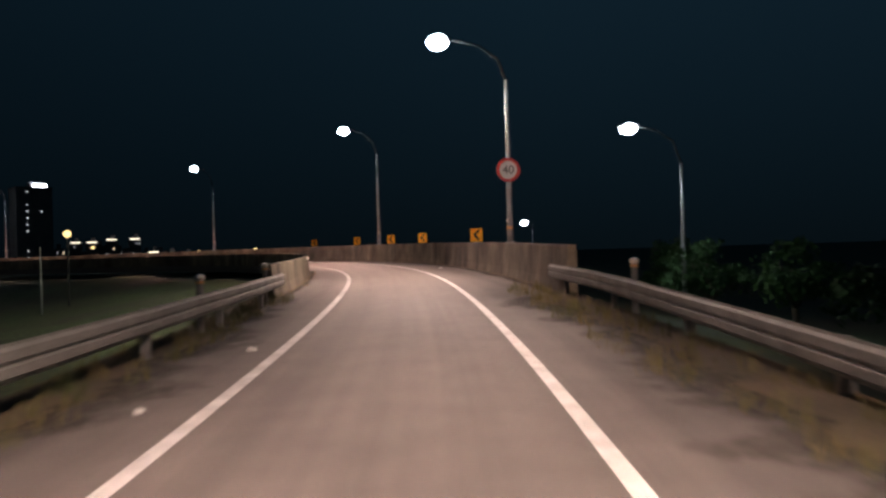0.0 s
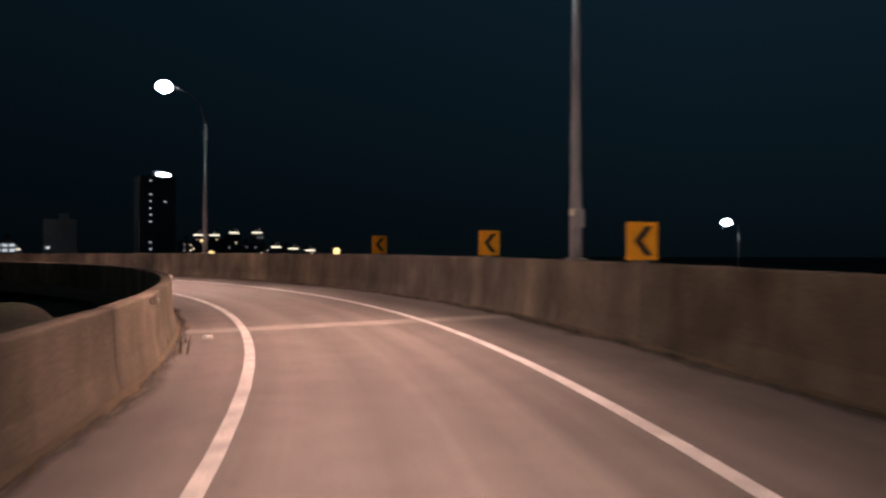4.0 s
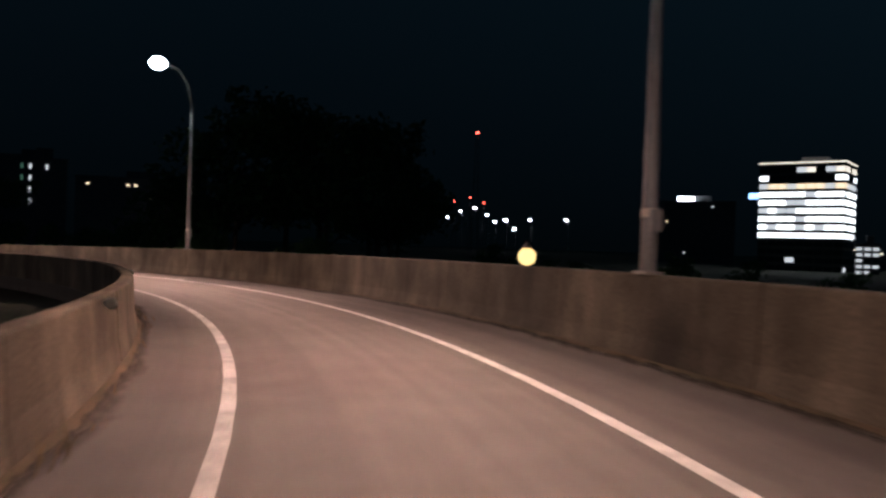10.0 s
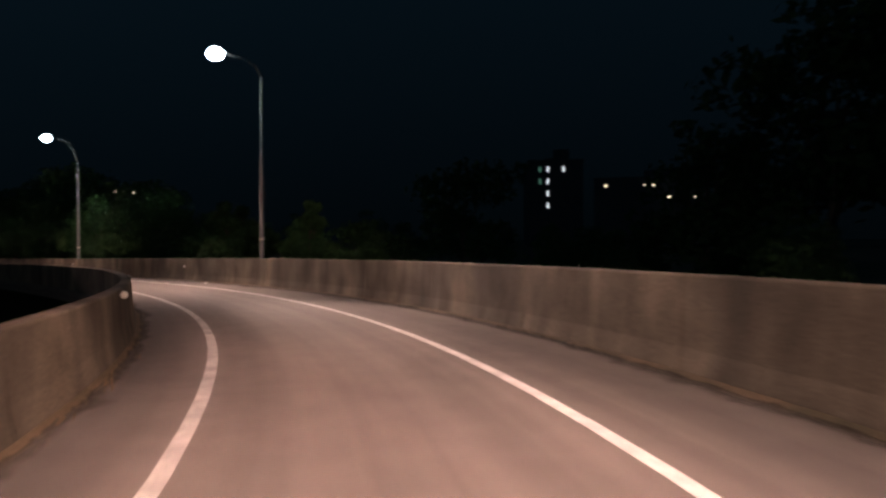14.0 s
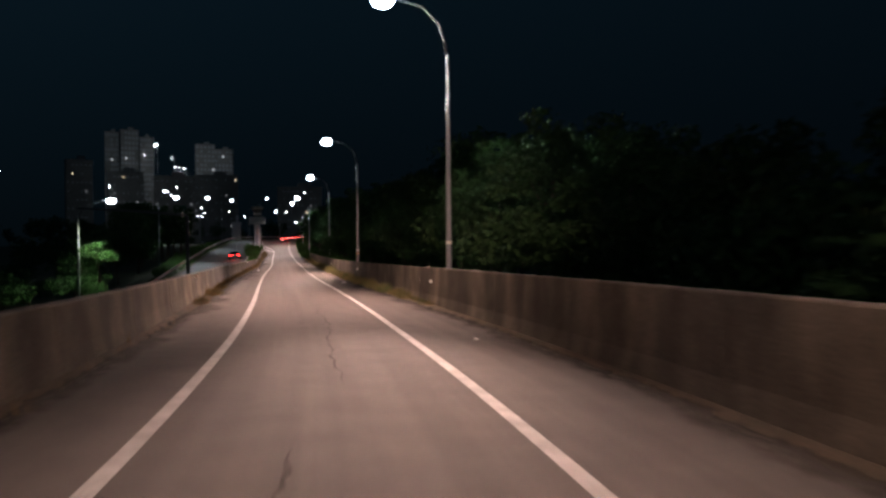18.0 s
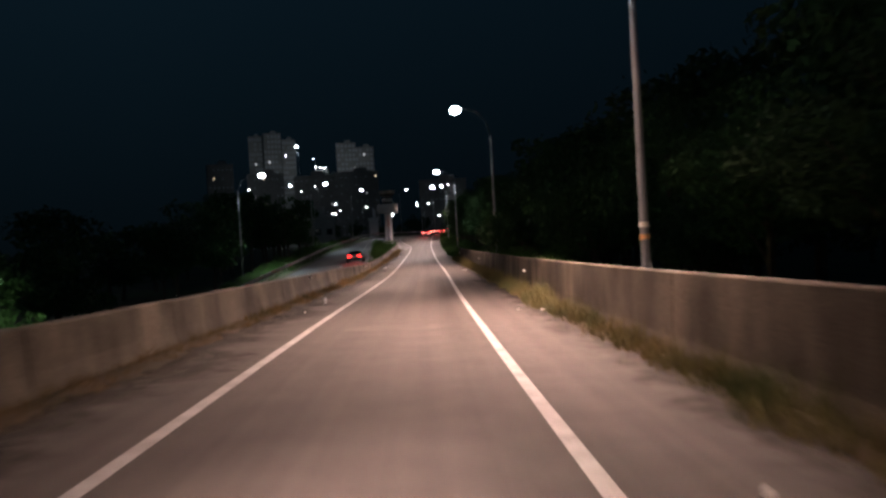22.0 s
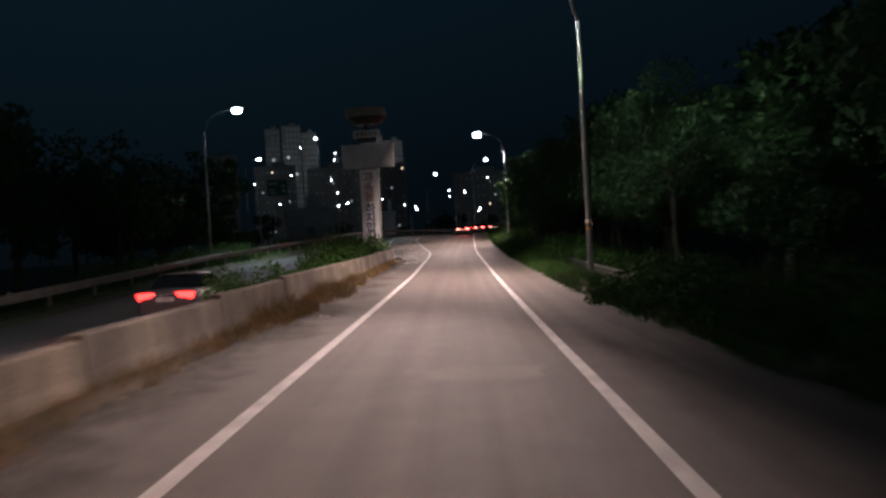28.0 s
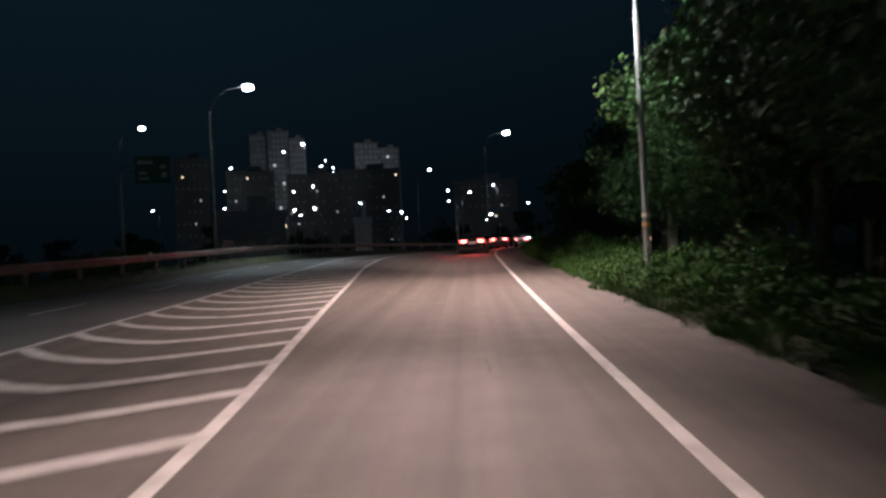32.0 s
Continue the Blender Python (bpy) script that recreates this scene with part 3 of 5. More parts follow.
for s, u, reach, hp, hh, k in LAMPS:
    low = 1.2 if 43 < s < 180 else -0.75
    # Tint stands in for warm headlights; lean and spread below imitate their pool.
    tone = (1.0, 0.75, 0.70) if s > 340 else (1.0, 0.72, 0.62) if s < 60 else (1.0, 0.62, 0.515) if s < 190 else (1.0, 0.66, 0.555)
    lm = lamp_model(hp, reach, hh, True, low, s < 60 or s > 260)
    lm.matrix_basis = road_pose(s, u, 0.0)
    lean, across, fill_lean, fill_across = (16, 0.30, 14, 0.36) if s < 60 else (15, 0.22, 20, 0.40) if s < 190 else (14, 0.26, 14, 0.40) if s < 240 else (7, 0.27, 6, 0.38) if s < 290 else (16, 0.25, 11, 0.36) if s < 340 else (17, 0.30, 14, 0.48) if s < 400 else (14, 0.36, 12, 0.55)
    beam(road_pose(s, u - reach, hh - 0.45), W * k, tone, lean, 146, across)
    if s < 90:      # extra spot, added as stray light over the field beside the road
        beam(road_pose(s, u - reach, hh - 0.5), 7000.0, (0.95, 0.93, 0.66), 60, 110, 0.42)
    if 0 < s < 60:      # extra spot, added to brighten the bushes on its other side
        beam(road_pose(s, u - reach, hh - 0.4), 1500.0, (0.92, 0.97, 0.85), -44, 120, 0.32)
    if s > 340 or 220 < s < 240:      # extra spot, added to brighten the wood and roadside bushes
        beam(road_pose(s, u - reach, hh - 0.3), 9500.0 if s > 400 else 6000.0 if s > 340 else 3800.0, (0.86, 0.96, 1.0), -38 if s > 340 else -62, 140, 0.5)
    # Two added spots per lamp fill the dark road between the poles.
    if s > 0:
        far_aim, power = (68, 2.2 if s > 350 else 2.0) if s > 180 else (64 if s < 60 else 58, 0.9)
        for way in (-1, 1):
            fill_wing = beam(road_pose(s, u - reach, hh - 0.45), W * power * k, tone, 6, 46 if s > 180 else 62, 0.8)
            fill_wing.matrix_basis = road_pose(s, u - reach, hh - 0.45) @ Matrix.Rotation(radians(5 * way if s > 350 else 9 * way if s > 240 else 0), 4, "Z") @ Matrix.Rotation(radians(fill_lean), 4, "Y") @ Matrix.Rotation(radians(far_aim * way), 4, "X") @ Matrix.Diagonal((fill_across, 1, 1, 1))
            fill_wing.data.spot_blend = 1.0


# ---- writing ----
def text_part(name, body, size, depth, mat, parent, m, label="", bold=0.0):
    cu = bpy.data.curves.new("writing", "FONT")
    cu.body, cu.size, cu.extrude, cu.align_x, cu.align_y = body, size, depth, "CENTER", "CENTER"
    cu.offset = bold
    tmp = new("writing", cu)
    bpy.context.view_layer.update()
    me = bpy.data.meshes.new_from_object(tmp.evaluated_get(bpy.context.evaluated_depsgraph_get()))
    bpy.data.objects.remove(tmp)
    bpy.data.curves.remove(cu)
    me.materials.clear()
    me.materials.append(mat)
    ob = new(name, me)
    ob.parent, ob.matrix_basis = parent, m
    if label:
        ob["label"] = label
    return ob


FACE = Matrix.Rotation(radians(90), 4, "X")      # letters upright, read by traffic that drives along +y

# ---- traffic signs ----
def speed_sign(m):
    r = root("speed_sign", m, "round red-rimmed white speed limit sign on a lamp pole", "traffic sign")
    part("rim", cone(bmesh.new(), 0.43, 0.43, 0.02, FACE, 40), RED_SIGN, r, "red rim")
    part("face", cone(bmesh.new(), 0.325, 0.325, 0.008, Matrix.Translation((0, -0.02, 0)) @ FACE, 40), WHITE_SIGN, r, "white face")
    text_part("number", "40", 0.42, 0.004, INK, r, Matrix.Translation((0, -0.033, -0.01)) @ FACE, "black number 40")
    part("bracket", boxed((0.3, 0.10, 0.05), Matrix.Translation((0, 0.06, 0.12)), 0.004), STEEL, r)
    part("bracket", boxed((0.3, 0.10, 0.05), Matrix.Translation((0, 0.06, -0.14)), 0.004), STEEL, r)
    return r


speed_sign(road_pose(52.9, 4.15, 3.82) @ Matrix.Translation((0, -0.22, 0)))


def chevron_sign(m):
    r = root("chevron_sign", m, "square yellow curve sign with a black chevron on the barrier", "traffic sign", "curve chevrons along the barrier")
    part("panel", boxed((0.56, 0.025, 0.58), Matrix.Translation((0, 0, 0.33)), 0.008), YELLOW_SIGN, r, "yellow panel")
    part("chevron", prism([(-0.16, 0.0), (0.04, 0.22), (0.18, 0.22), (-0.02, 0.0), (0.18, -0.22), (0.04, -0.22)], 0.006, Matrix.Translation((0, -0.018, 0.33))), INK, r, "black chevron pointing along the curve")
    part("post", boxed((0.06, 0.05, 0.56), Matrix.Translation((0, 0.04, 0.28)), 0.006), STEEL, r)
    part("foot", boxed((0.2, 0.16, 0.02), Matrix.Translation((0, 0.03, 0.01)), 0.004), STEEL, r)
    return r


first = chevron_sign(road_pose(59.3, 4.05, 1.2, 8))
for s in (71.5, 78.2, 84.75, 92.3):
    copy_thing(first, road_pose(s, 4.02, 1.2, 10))


# ---- the tall warning tower on the gore ----
def warning_tower(m):
    r = root("warning_tower", m, "tall warning tower with a lettered white column and blank boards", "sign tower")
    part("column", boxed((0.94, 0.6, 5.4), Matrix.Translation((0.06, 0.17, 2.7)), 0.015), CONCRETE_DARK, r)
    part("column_face", boxed((1.0, 0.03, 5.25), Matrix.Translation((-0.0, -0.15, 2.74)), 0.006), WHITE_SIGN, r, "white lettered face")
    part("board", boxed((2.95, 0.36, 1.34), Matrix.Translation((0.0, 0.08, 6.16)), 0.02), PLATE_GREY, r, "blank grey display board")
    part("board_rim", prism([(-1.5, -0.69), (1.5, -0.69), (1.5, 0.69), (-1.5, 0.69)], 0.05, Matrix.Translation((0, 0.30, 6.16))), STEEL, r)
    part("neck", boxed((1.1, 0.3, 0.5), Matrix.Translation((0, 0.1, 7.2)), 0.01), BLACK, r)
    part("name_plate", boxed((1.5, 0.12, 0.42), Matrix.Translation((0.0, -0.06, 7.42)), 0.008), PLATE_GREY, r)
    for i in range(5):
        part("plate_bar", boxed((0.17, 0.012, 0.20), Matrix.Translation((-0.5 + 0.25 * i, -0.128, 7.42))), CONCRETE_DARK, r)
    part("mast", cone(bmesh.new(), 0.16, 0.16, 1.0, Matrix.Translation((0, 0.1, 7.4)), 12), BLACK, r)
    part("crown", cone(bmesh.new(), 0.7, 1.12, 0.4, Matrix.Translation((0, 0.1, 7.95)), 24), BLACK, r, "dark flared underside")
    part("crown_rim", cone(bmesh.new(), 1.16, 1.18, 0.5, Matrix.Translation((0, 0.1, 8.35)), 28), CONCRETE_DARK, r, "round grey drum on top")
    for i, ch in enumerate("과속을하지맙시다"):
        text_part("letter", ch, 0.64, 0.004, INK_RED if i < 3 else INK_BLUE, r, Matrix.Translation((0, -0.172, 4.88 - 0.54 * i - (0.16 if i > 2 else 0))) @ FACE, "", 0.016)
    part("footing", boxed((1.7, 1.1, 0.7), Matrix.Translation((0.1, 0.1, -0.2)), 0.03), CONCRETE_DARK, r)
    return r


tower = warning_tower(road_pose(378.8, -5.17, -0.15, -3))
tower.scale = (1.12, 1.0, 1.11)


# ---- foliage ----
def leaf_mesh(name, clumps, n, size, mat, seed, flat=0.75):
    """A crown: leaf quads scattered through overlapping clumps (x, y, z, radius)."""
    g = np.random.RandomState(seed)
    c = np.array(clumps)
    w = c[:, 3] ** 2
    k = g.choice(len(c), n, p=w / w.sum())
    d = g.normal(size=(n, 3))
    d /= np.linalg.norm(d, axis=1)[:, None]
    rad = c[k, 3] * (0.55 + 0.5 * g.rand(n)) * (0.8 + 0.4 * g.rand(n))
    p = c[k, :3] + d * rad[:, None] * np.array([1, 1, flat])
    nrm = d + 0.9 * g.normal(size=(n, 3))
    nrm /= np.linalg.norm(nrm, axis=1)[:, None]
    a = np.cross(nrm, g.normal(size=(n, 3)))
    a /= np.linalg.norm(a, axis=1)[:, None]
    b = np.cross(nrm, a)
    sz = size * (0.6 + 0.8 * g.rand(n))[:, None]
    v = np.stack([p - a * sz, p + b * sz * 0.45, p + a * sz, p - b * sz * 0.45], 1).reshape(-1, 3)
    f = np.arange(4 * n).reshape(n, 4)
    me = bpy.data.meshes.new(name)
    me.from_pydata(v.tolist(), [], f.tolist())
    me.materials.append(mat)
    return me


def tree_model(seed, height, radius, label, conic=False, leaves=9500, size=0.105):
    g = random.Random(seed)
    r = root("tree", Matrix(), label, "tree", "roadside trees")
    lean = (g.uniform(-0.4, 0.4), g.uniform(-0.4, 0.4))
    top = (lean[0], lean[1], height * 0.7)
    part("trunk", tube([(0, 0, -0.8), (0.02, 0, 0.4), (lean[0] * 0.4, lean[1] * 0.4, height * 0.35), top], [0.24, 0.19, 0.13, 0.05], 8), BARK, r, smooth=True)
    clumps = []
    for i in range(9):
        a, f = g.uniform(0, 6.28), g.uniform(0.2, 0.95)
        z = height * (0.28 + 0.62 * f)
        rr = radius * (1 - 0.75 * f if conic else math.sin(0.5 + 2.1 * f)) * g.uniform(0.35, 0.75)
        e = (lean[0] * f + math.cos(a) * rr, lean[1] * f + math.sin(a) * rr, z)
        clumps.append((*e, radius * g.uniform(0.3, 0.48) * (1 - 0.5 * f if conic else 1)))
        if i < 5:
            st = (lean[0] * f * 0.6, lean[1] * f * 0.6, z * 0.62)
            part("limb", tube([st, ((st[0] + e[0]) / 2, (st[1] + e[1]) / 2, (st[2] + e[2]) / 2 + 0.15), e], [0.08, 0.05, 0.02], 6), BARK, r, smooth=True)
    clumps.append((lean[0], lean[1], height * 0.86, radius * 0.35 * (0.5 if conic else 1)))
    clumps.append((lean[0], lean[1], height * 0.5, radius * 0.5))
    for i in range(16):
        c = clumps[g.randrange(9)]
        a, b = g.uniform(0, 6.28), g.uniform(-0.6, 0.9)
        clumps.append((c[0] + math.cos(a) * c[3] * 1.05, c[1] + math.sin(a) * c[3] * 1.05, c[2] + b * c[3] * 0.9, c[3] * g.uniform(0.25, 0.45)))
    shared("crown", leaf_mesh("crown", clumps, leaves, size, LEAF, seed), r, Matrix())
    return r


# seed, height, crown radius, label, pointed or not, leaves, leaf size
TREES = [(11, 9.5, 3.6, "broad leafy green tree in the roadside wood"), (12, 8.0, 3.2, "dense green tree in the roadside wood"),
         (13, 11.0, 4.2, "tall spreading tree in the roadside wood"), (14, 7.0, 2.3, "slim pointed green tree behind the barrier", True),
         (15, 5.2, 2.4, "low bushy tree behind the barrier")]
TREES += [(11, 9.5, 3.6, "dark broad tree far from the road", False, 2300, 0.21), (12, 8.0, 3.2, "dark dense tree far from the road", False, 2300, 0.2), (13, 11.0, 4.2, "dark tall spreading tree far from the road", False, 2600, 0.24),
          (14, 7.0, 2.3, "dark slim pointed tree far from the road", True, 1800, 0.17), (15, 5.2, 2.4, "dark low bushy tree far from the road", False, 1800, 0.17)]
ground_ob = bpy.data.objects["ground"]
GV = np.array([v.co[:] for v in ground_ob.data.vertices])


def ground_z(x, y):
    d = (GV[:, 0] - x) ** 2 + (GV[:, 1] - y) ** 2
    i = np.argpartition(d, 4)[:4]
    w = 1 / (d[i] + 0.5)
    return float((GV[i, 2] * w).sum() / w.sum())


used = {}


def plant(k, x, y, turn, scale, sink=0.1, far=True):
    k += 5 if far else 0
    z = ground_z(x, y) - sink
    m = Matrix.Translation((x, y, z)) @ Matrix.Rotation(turn, 4, "Z")
    if k not in used:
        ob = used[k] = tree_model(*TREES[k])
        ob.matrix_basis = m
    else:
        ob = copy_thing(used[k], m)
    ob.scale = (scale, scale, scale * random.uniform(0.92, 1.08))
    return ob


rng = random.Random(4)
# wood on the outer side of the straight
s = 206.0
while s < 520:
    near = interp(s, [206, 235, 330, 345, 375, 390, 520], [7.2, 8.2, 9.0, 10.0, 9.6, 8.2, 8.6])
    rows_out = 1 if s < 232 else 3
    for k in range(rows_out):
        u = near + k * 4.6 + rng.uniform(0, 2.4)
        p = on(s + rng.uniform(-1.5, 1.5), u)
        kind = rng.choice([4, 3, 1]) if s < 226 else (rng.choice([0, 1, 0, 4]) if k == 0 else rng.choice([0, 1, 2, 2]))
        plant(kind, p.x, p.y, rng.uniform(0, 6.28), rng.uniform(0.95, 1.2) if s < 226 else rng.uniform(0.85, 1.15) * (1 + 0.12 * k) * interp(s, [226, 262, 275], [0.72, 0.8, 1.0]), 0.1, k > 0 or s > 440)
    s += rng.uniform(5.0, 7.5)
# far side of the main road
s = 232.0
while s < 420:
    for k in range(2):
        p = on(s + rng.uniform(-2, 2), -22.5 - 5.5 * k - rng.uniform(0, 3))
        plant(rng.choice([0, 1, 2, 4]), p.x, p.y, rng.uniform(0, 6.28), rng.uniform(0.75, 1.05) * interp(s, [320, 350, 385, 420], [1.0, 1.2, 1.5, 1.3]))
    s += rng.uniform(7, 10)
# clumps outside the loop, and beside the start
for s, u, k, sc in ((283, -19.3, 1, 0.95), (297, 6.9, 4, 1.25), (306, 7.1, 4, 1.3), (312, 7.6, 1, 0.9), (398, 8.4, 0, 1.15), (405, 7.9, 1, 1.25), (412, 8.3, 0, 1.2), (419, 8.0, 1, 1.2), (203, 6.1, 3, 0.9), (199, 8.6, 3, 0.85), (208, 7.6, 4, 1.1), (213, 7.4, 4, 1.15), (219, 7.6, 1, 0.8), (225, 7.8, 1, 0.85), (232, 8.0, 0, 0.8), (194, 9.6, 4, 0.7), (58, 14.5, 4, 0.8), (64, 16.5, 1, 0.55), (52, 14.5, 4, 0.8), (44, 13, 4, 0.85), (36, 13.5, 1, 0.55), (70, 19, 1, 0.6), (30, 17, 4, 1.0), (40, 18, 1, 0.65),
                    (184, 12, 4, 0.85), (190, 14, 3, 0.72), (197, 11, 3, 0.72), (178, 15, 4, 0.9), (201, 15, 1, 0.7), (170, 17, 4, 0.9), (160, 16, 4, 0.75), (193, 22, 1, 0.8), (183, 24, 1, 0.75), (176, 26, 1, 0.75), (188, 30, 0, 0.8)):
    p = on(s, u)
    plant(k, p.x, p.y, rng.uniform(0, 6.28), sc, 0.1, abs(u) > 12 and s < 250)

for x, y, k, sc in ((-144, 91, 2, 1.75), (-150, 96, 2, 1.9), (-143, 100, 0, 2.0), (-149, 105, 2, 1.85), (-143, 106.5, 0, 1.7), (-156, 100, 2, 1.95), (-152, 88, 0, 1.75), (-147, 84, 1, 1.6), (-150, 106, 0, 2.05), (-152, 108.5, 0, 1.75), (-148, 67, 2, 1.02), (-136.5, 65.5, 4, 1.1), (-147, 119, 4, 1.1), (-143, 124, 4, 0.95), (-148, 128, 4, 0.9),
                    (-112, 121, 4, 0.9), (-107, 125, 4, 0.95), (-103, 129, 4, 0.85), (-118, 125, 1, 0.65), (-160, 84, 4, 1.2), (-164, 76, 4, 1.2), (-166, 68, 1, 0.9), (-170, 60, 4, 1.3), (-160, 74, 1, 0.8), (-177, 52, 1, 1.1), (-186, 37, 0, 1.0), (-190, 24, 1, 1.15), (-196, 8, 0, 1.05), (-200, -8, 2, 0.95), (-203, -24, 1, 1.2), (-182, 45, 4, 1.4), (-193, 16, 4, 1.4), (-205, -40, 0, 1.1), (-172, 84, 1, 0.95), (-178, 72, 4, 1.3), (-199, 0, 4, 1.4)):
    plant(k, x, y, rng.uniform(0, 6.28), sc)

# a small tree close under the lamp of the lower road
small = plant(4, -140.3, -14.6, 1.1, 0.62, 0.0, False)
small.location.z = -0.4

# a dark belt of trees beyond the merge
for i in range(30):
    k = -70 + 8 * i + rng.uniform(-3, 3)
    plant(rng.choice([0, 1, 2]), -297 + 0.913 * k + rng.uniform(-6, 6), -322 - 0.407 * k + rng.uniform(-9, 9), rng.uniform(0, 6.28), rng.uniform(0.9, 1.35))


def bush_model(seed, r0, h0, label):
    g = random.Random(seed)
    r = root("bush", Matrix(), label, "bush", "roadside bushes")
    cl = [(g.uniform(-r0, r0) * 0.7, g.uniform(-r0, r0) * 0.7, h0 * g.uniform(0.2, 0.75), r0 * g.uniform(0.3, 0.55)) for _ in range(9)]
    shared("foliage", leaf_mesh("foliage", cl, 2000, 0.062, LEAF_BUSH, seed), r, Matrix())
    for i in range(4):
        c = cl[i]
        part("stem", tube([(c[0] * 0.2, c[1] * 0.2, -0.15), (c[0] * 0.6, c[1] * 0.6, c[2] * 0.5), c[:3]], [0.03, 0.022, 0.008], 5), BARK, r)
    return r


BUSHES = [bush_model(31, 1.0, 1.0, "low dense green roadside bush"), bush_model(32, 1.3, 1.3, "spreading green roadside bush"), bush_model(33, 0.8, 0.7, "small green roadside bush")]
bush_used = set()


def put_bush(k, s, u, h, sc):
    m = road_pose(s, u, h, rng.uniform(0, 360))
    if k in bush_used:
        ob = copy_thing(BUSHES[k], m)
    else:
        bush_used.add(k)
        ob = BUSHES[k]
        ob.matrix_basis = m
    ob.scale = (sc, sc, sc)


s = 331.0
while s < 470:
    e = right_edge(s)
    low_part, bare = 348 < s < 366, 379 < s < 391
    if bare:
        s += 1.6
        put_bush(2, s, e + rng.uniform(3.2, 3.8), -0.25, rng.uniform(0.5, 0.7))
        continue
    put_bush(rng.choice([0, 1, 2]), s, e + rng.uniform(0.6, 1.3), -0.25, rng.uniform(0.28, 0.4) if low_part else rng.uniform(0.62, 0.95) if s > 366 else rng.uniform(0.5, 0.85))
    put_bush(rng.choice([0, 1, 0]), s + 0.8, e + (rng.uniform(3.0, 3.6) if low_part else rng.uniform(1.7, 2.7)), -0.2, rng.uniform(0.95, 1.35) if s > 366 else rng.uniform(0.75, 1.1))
    s += rng.uniform(1.2, 2.0)
for s, u, sc in ((367, -5.9, 1.1), (369.5, -6.0, 1.25), (372, -5.9, 1.3), (374.5, -6.0, 1.45), (376.6, -5.9, 1.35), (379, -6.3, 1.2), (377.0, -5.6, 1.0), (364, -5.8, 1.05), (360.5, -5.7, 0.95), (357, -5.6, 0.8), (353, -5.6, 0.7), (365.5, -6.0, 0.9), (379.5, -4.3, 0.35), (346.5, -5.2, 0.8), (349.0, -5.3, 0.85), (351.2, -5.2, 0.75)):
    put_bush(rng.choice([0, 1]), s, u, -0.15, sc)
for s in np.arange(322.0, 430.0, 3.4):
    put_bush(rng.choice([0, 1]), float(s), MAIN_LEFT - rng.uniform(1.6, 2.6), main_drop(s) + far_lift(s) - 0.3, rng.uniform(0.9, 1.3))
for s in (276, 283, 287.5, 289, 290.5, 292, 294, 296, 299, 318, 322, 327):
    put_bush(rng.choice([0, 1]), s, right_wall(s) + (rng.uniform(1.0, 2.0) if not 287 < s < 297 else rng.uniform(1.25, 1.4)), 0.25 if not 287 < s < 297 else 0.55, rng.uniform(0.8, 1.1) if not 287 < s < 297 else rng.uniform(0.62, 0.72))


def grass(name, label, spots, seed, height, mat, base=lambda s: 0.0):
    """Blades in tufts; spots: function giving a random (s, u) from a generator."""
    g = random.Random(seed)
    vs, fs = [], []
    for s, u, n, hh in spots(g):
        for _ in range(n):
            p = on(s + g.gauss(0, 0.16), u + g.gauss(0, 0.07), base(s))
            h, a, w = height * hh * g.uniform(0.5, 1.25), g.uniform(0, 6.28), g.uniform(0.004, 0.009)
            lx, ly = g.gauss(0, 0.25) * h, g.gauss(0, 0.25) * h
            c, t = math.cos(a) * w, math.sin(a) * w
            i = len(vs)
            vs += [(p.x - c, p.y - t, p.z), (p.x + c, p.y + t, p.z), (p.x + lx * 0.5 + c * 0.7, p.y + ly * 0.5 + t * 0.7, p.z + h * 0.6), (p.x + lx * 0.5 - c * 0.7, p.y + ly * 0.5 - t * 0.7, p.z + h * 0.6), (p.x + lx * 1.3, p.y + ly * 1.3, p.z + h)]
            fs += [(i, i + 1, i + 2, i + 3), (i + 3, i + 2, i + 4)]
    me = bpy.data.meshes.new(name)
    me.from_pydata(vs, [], fs)
    me.materials.append(mat)
    return tagged(new(name, me), label, "grass", kind="stuff")


def right_tufts(g):
    s = 225.0
    while s < 332:
        d = interp(s, [225, 243, 262, 332], [0.45, 0.8, 1.0, 1.0]) * (0.62 + 0.75 * abs(noise.noise((s * 0.21, 7, 0))) + 0.3 * noise.noise((s * 0.9, 3, 0)))
        for k in range(3):
            out = g.random() ** 1.6
            yield s, right_wall(s) - 0.02 - 0.62 * out * d, int(17 * d) + 2, d * g.uniform(0.7, 1.3) * (1 - 0.55 * out)
        s += g.uniform(0.10, 0.24)


def left_tufts(g):
    s = 38.0
    while s < 380:
        if s > 225:
            d = interp(s, [225, 250, 330, 345, 370, 378], [0.6, 0.95, 1.0, 1.5, 1.4, 0.4]) * (0.6 + 0.8 * abs(noise.noise((s * 0.17, 11, 0))) + 0.3 * noise.noise((s * 0.8, 5, 0)))
            for k in range(3):
                out = g.random() ** 1.5
                yield s, left_wall(s) + 0.02 + 0.55 * out * d, int(12 * d) + 2, d * g.uniform(0.45, 0.95) * (1 - 0.5 * out)
        else:
            d = 0.3 if g.random() < 0.9 else 0.8
            yield s, left_wall(s) + g.uniform(0.02, 0.25), int(10 * d) + 1, d * g.uniform(0.4, 0.9)
        s += g.uniform(0.10, 0.3) if s > 225 else g.uniform(0.3, 1.6)


def verge_tufts(g):
    s = 12.0
    while s < 46:
        yield s, 3.4 - g.uniform(-0.6, 0.7), 12, g.uniform(0.3, 0.8)
        yield s, -3.5 + g.uniform(-0.4, 0.6), 12, g.uniform(0.3, 0.8)
        s += g.uniform(0.08, 0.2)


grass("grass", "dry brown and green grass along the outer barrier", right_tufts, 51, 0.62, GRASS)
grass("grass", "sparse dry grass along the inner barrier", left_tufts, 52, 0.42, GRASS_BROWN)
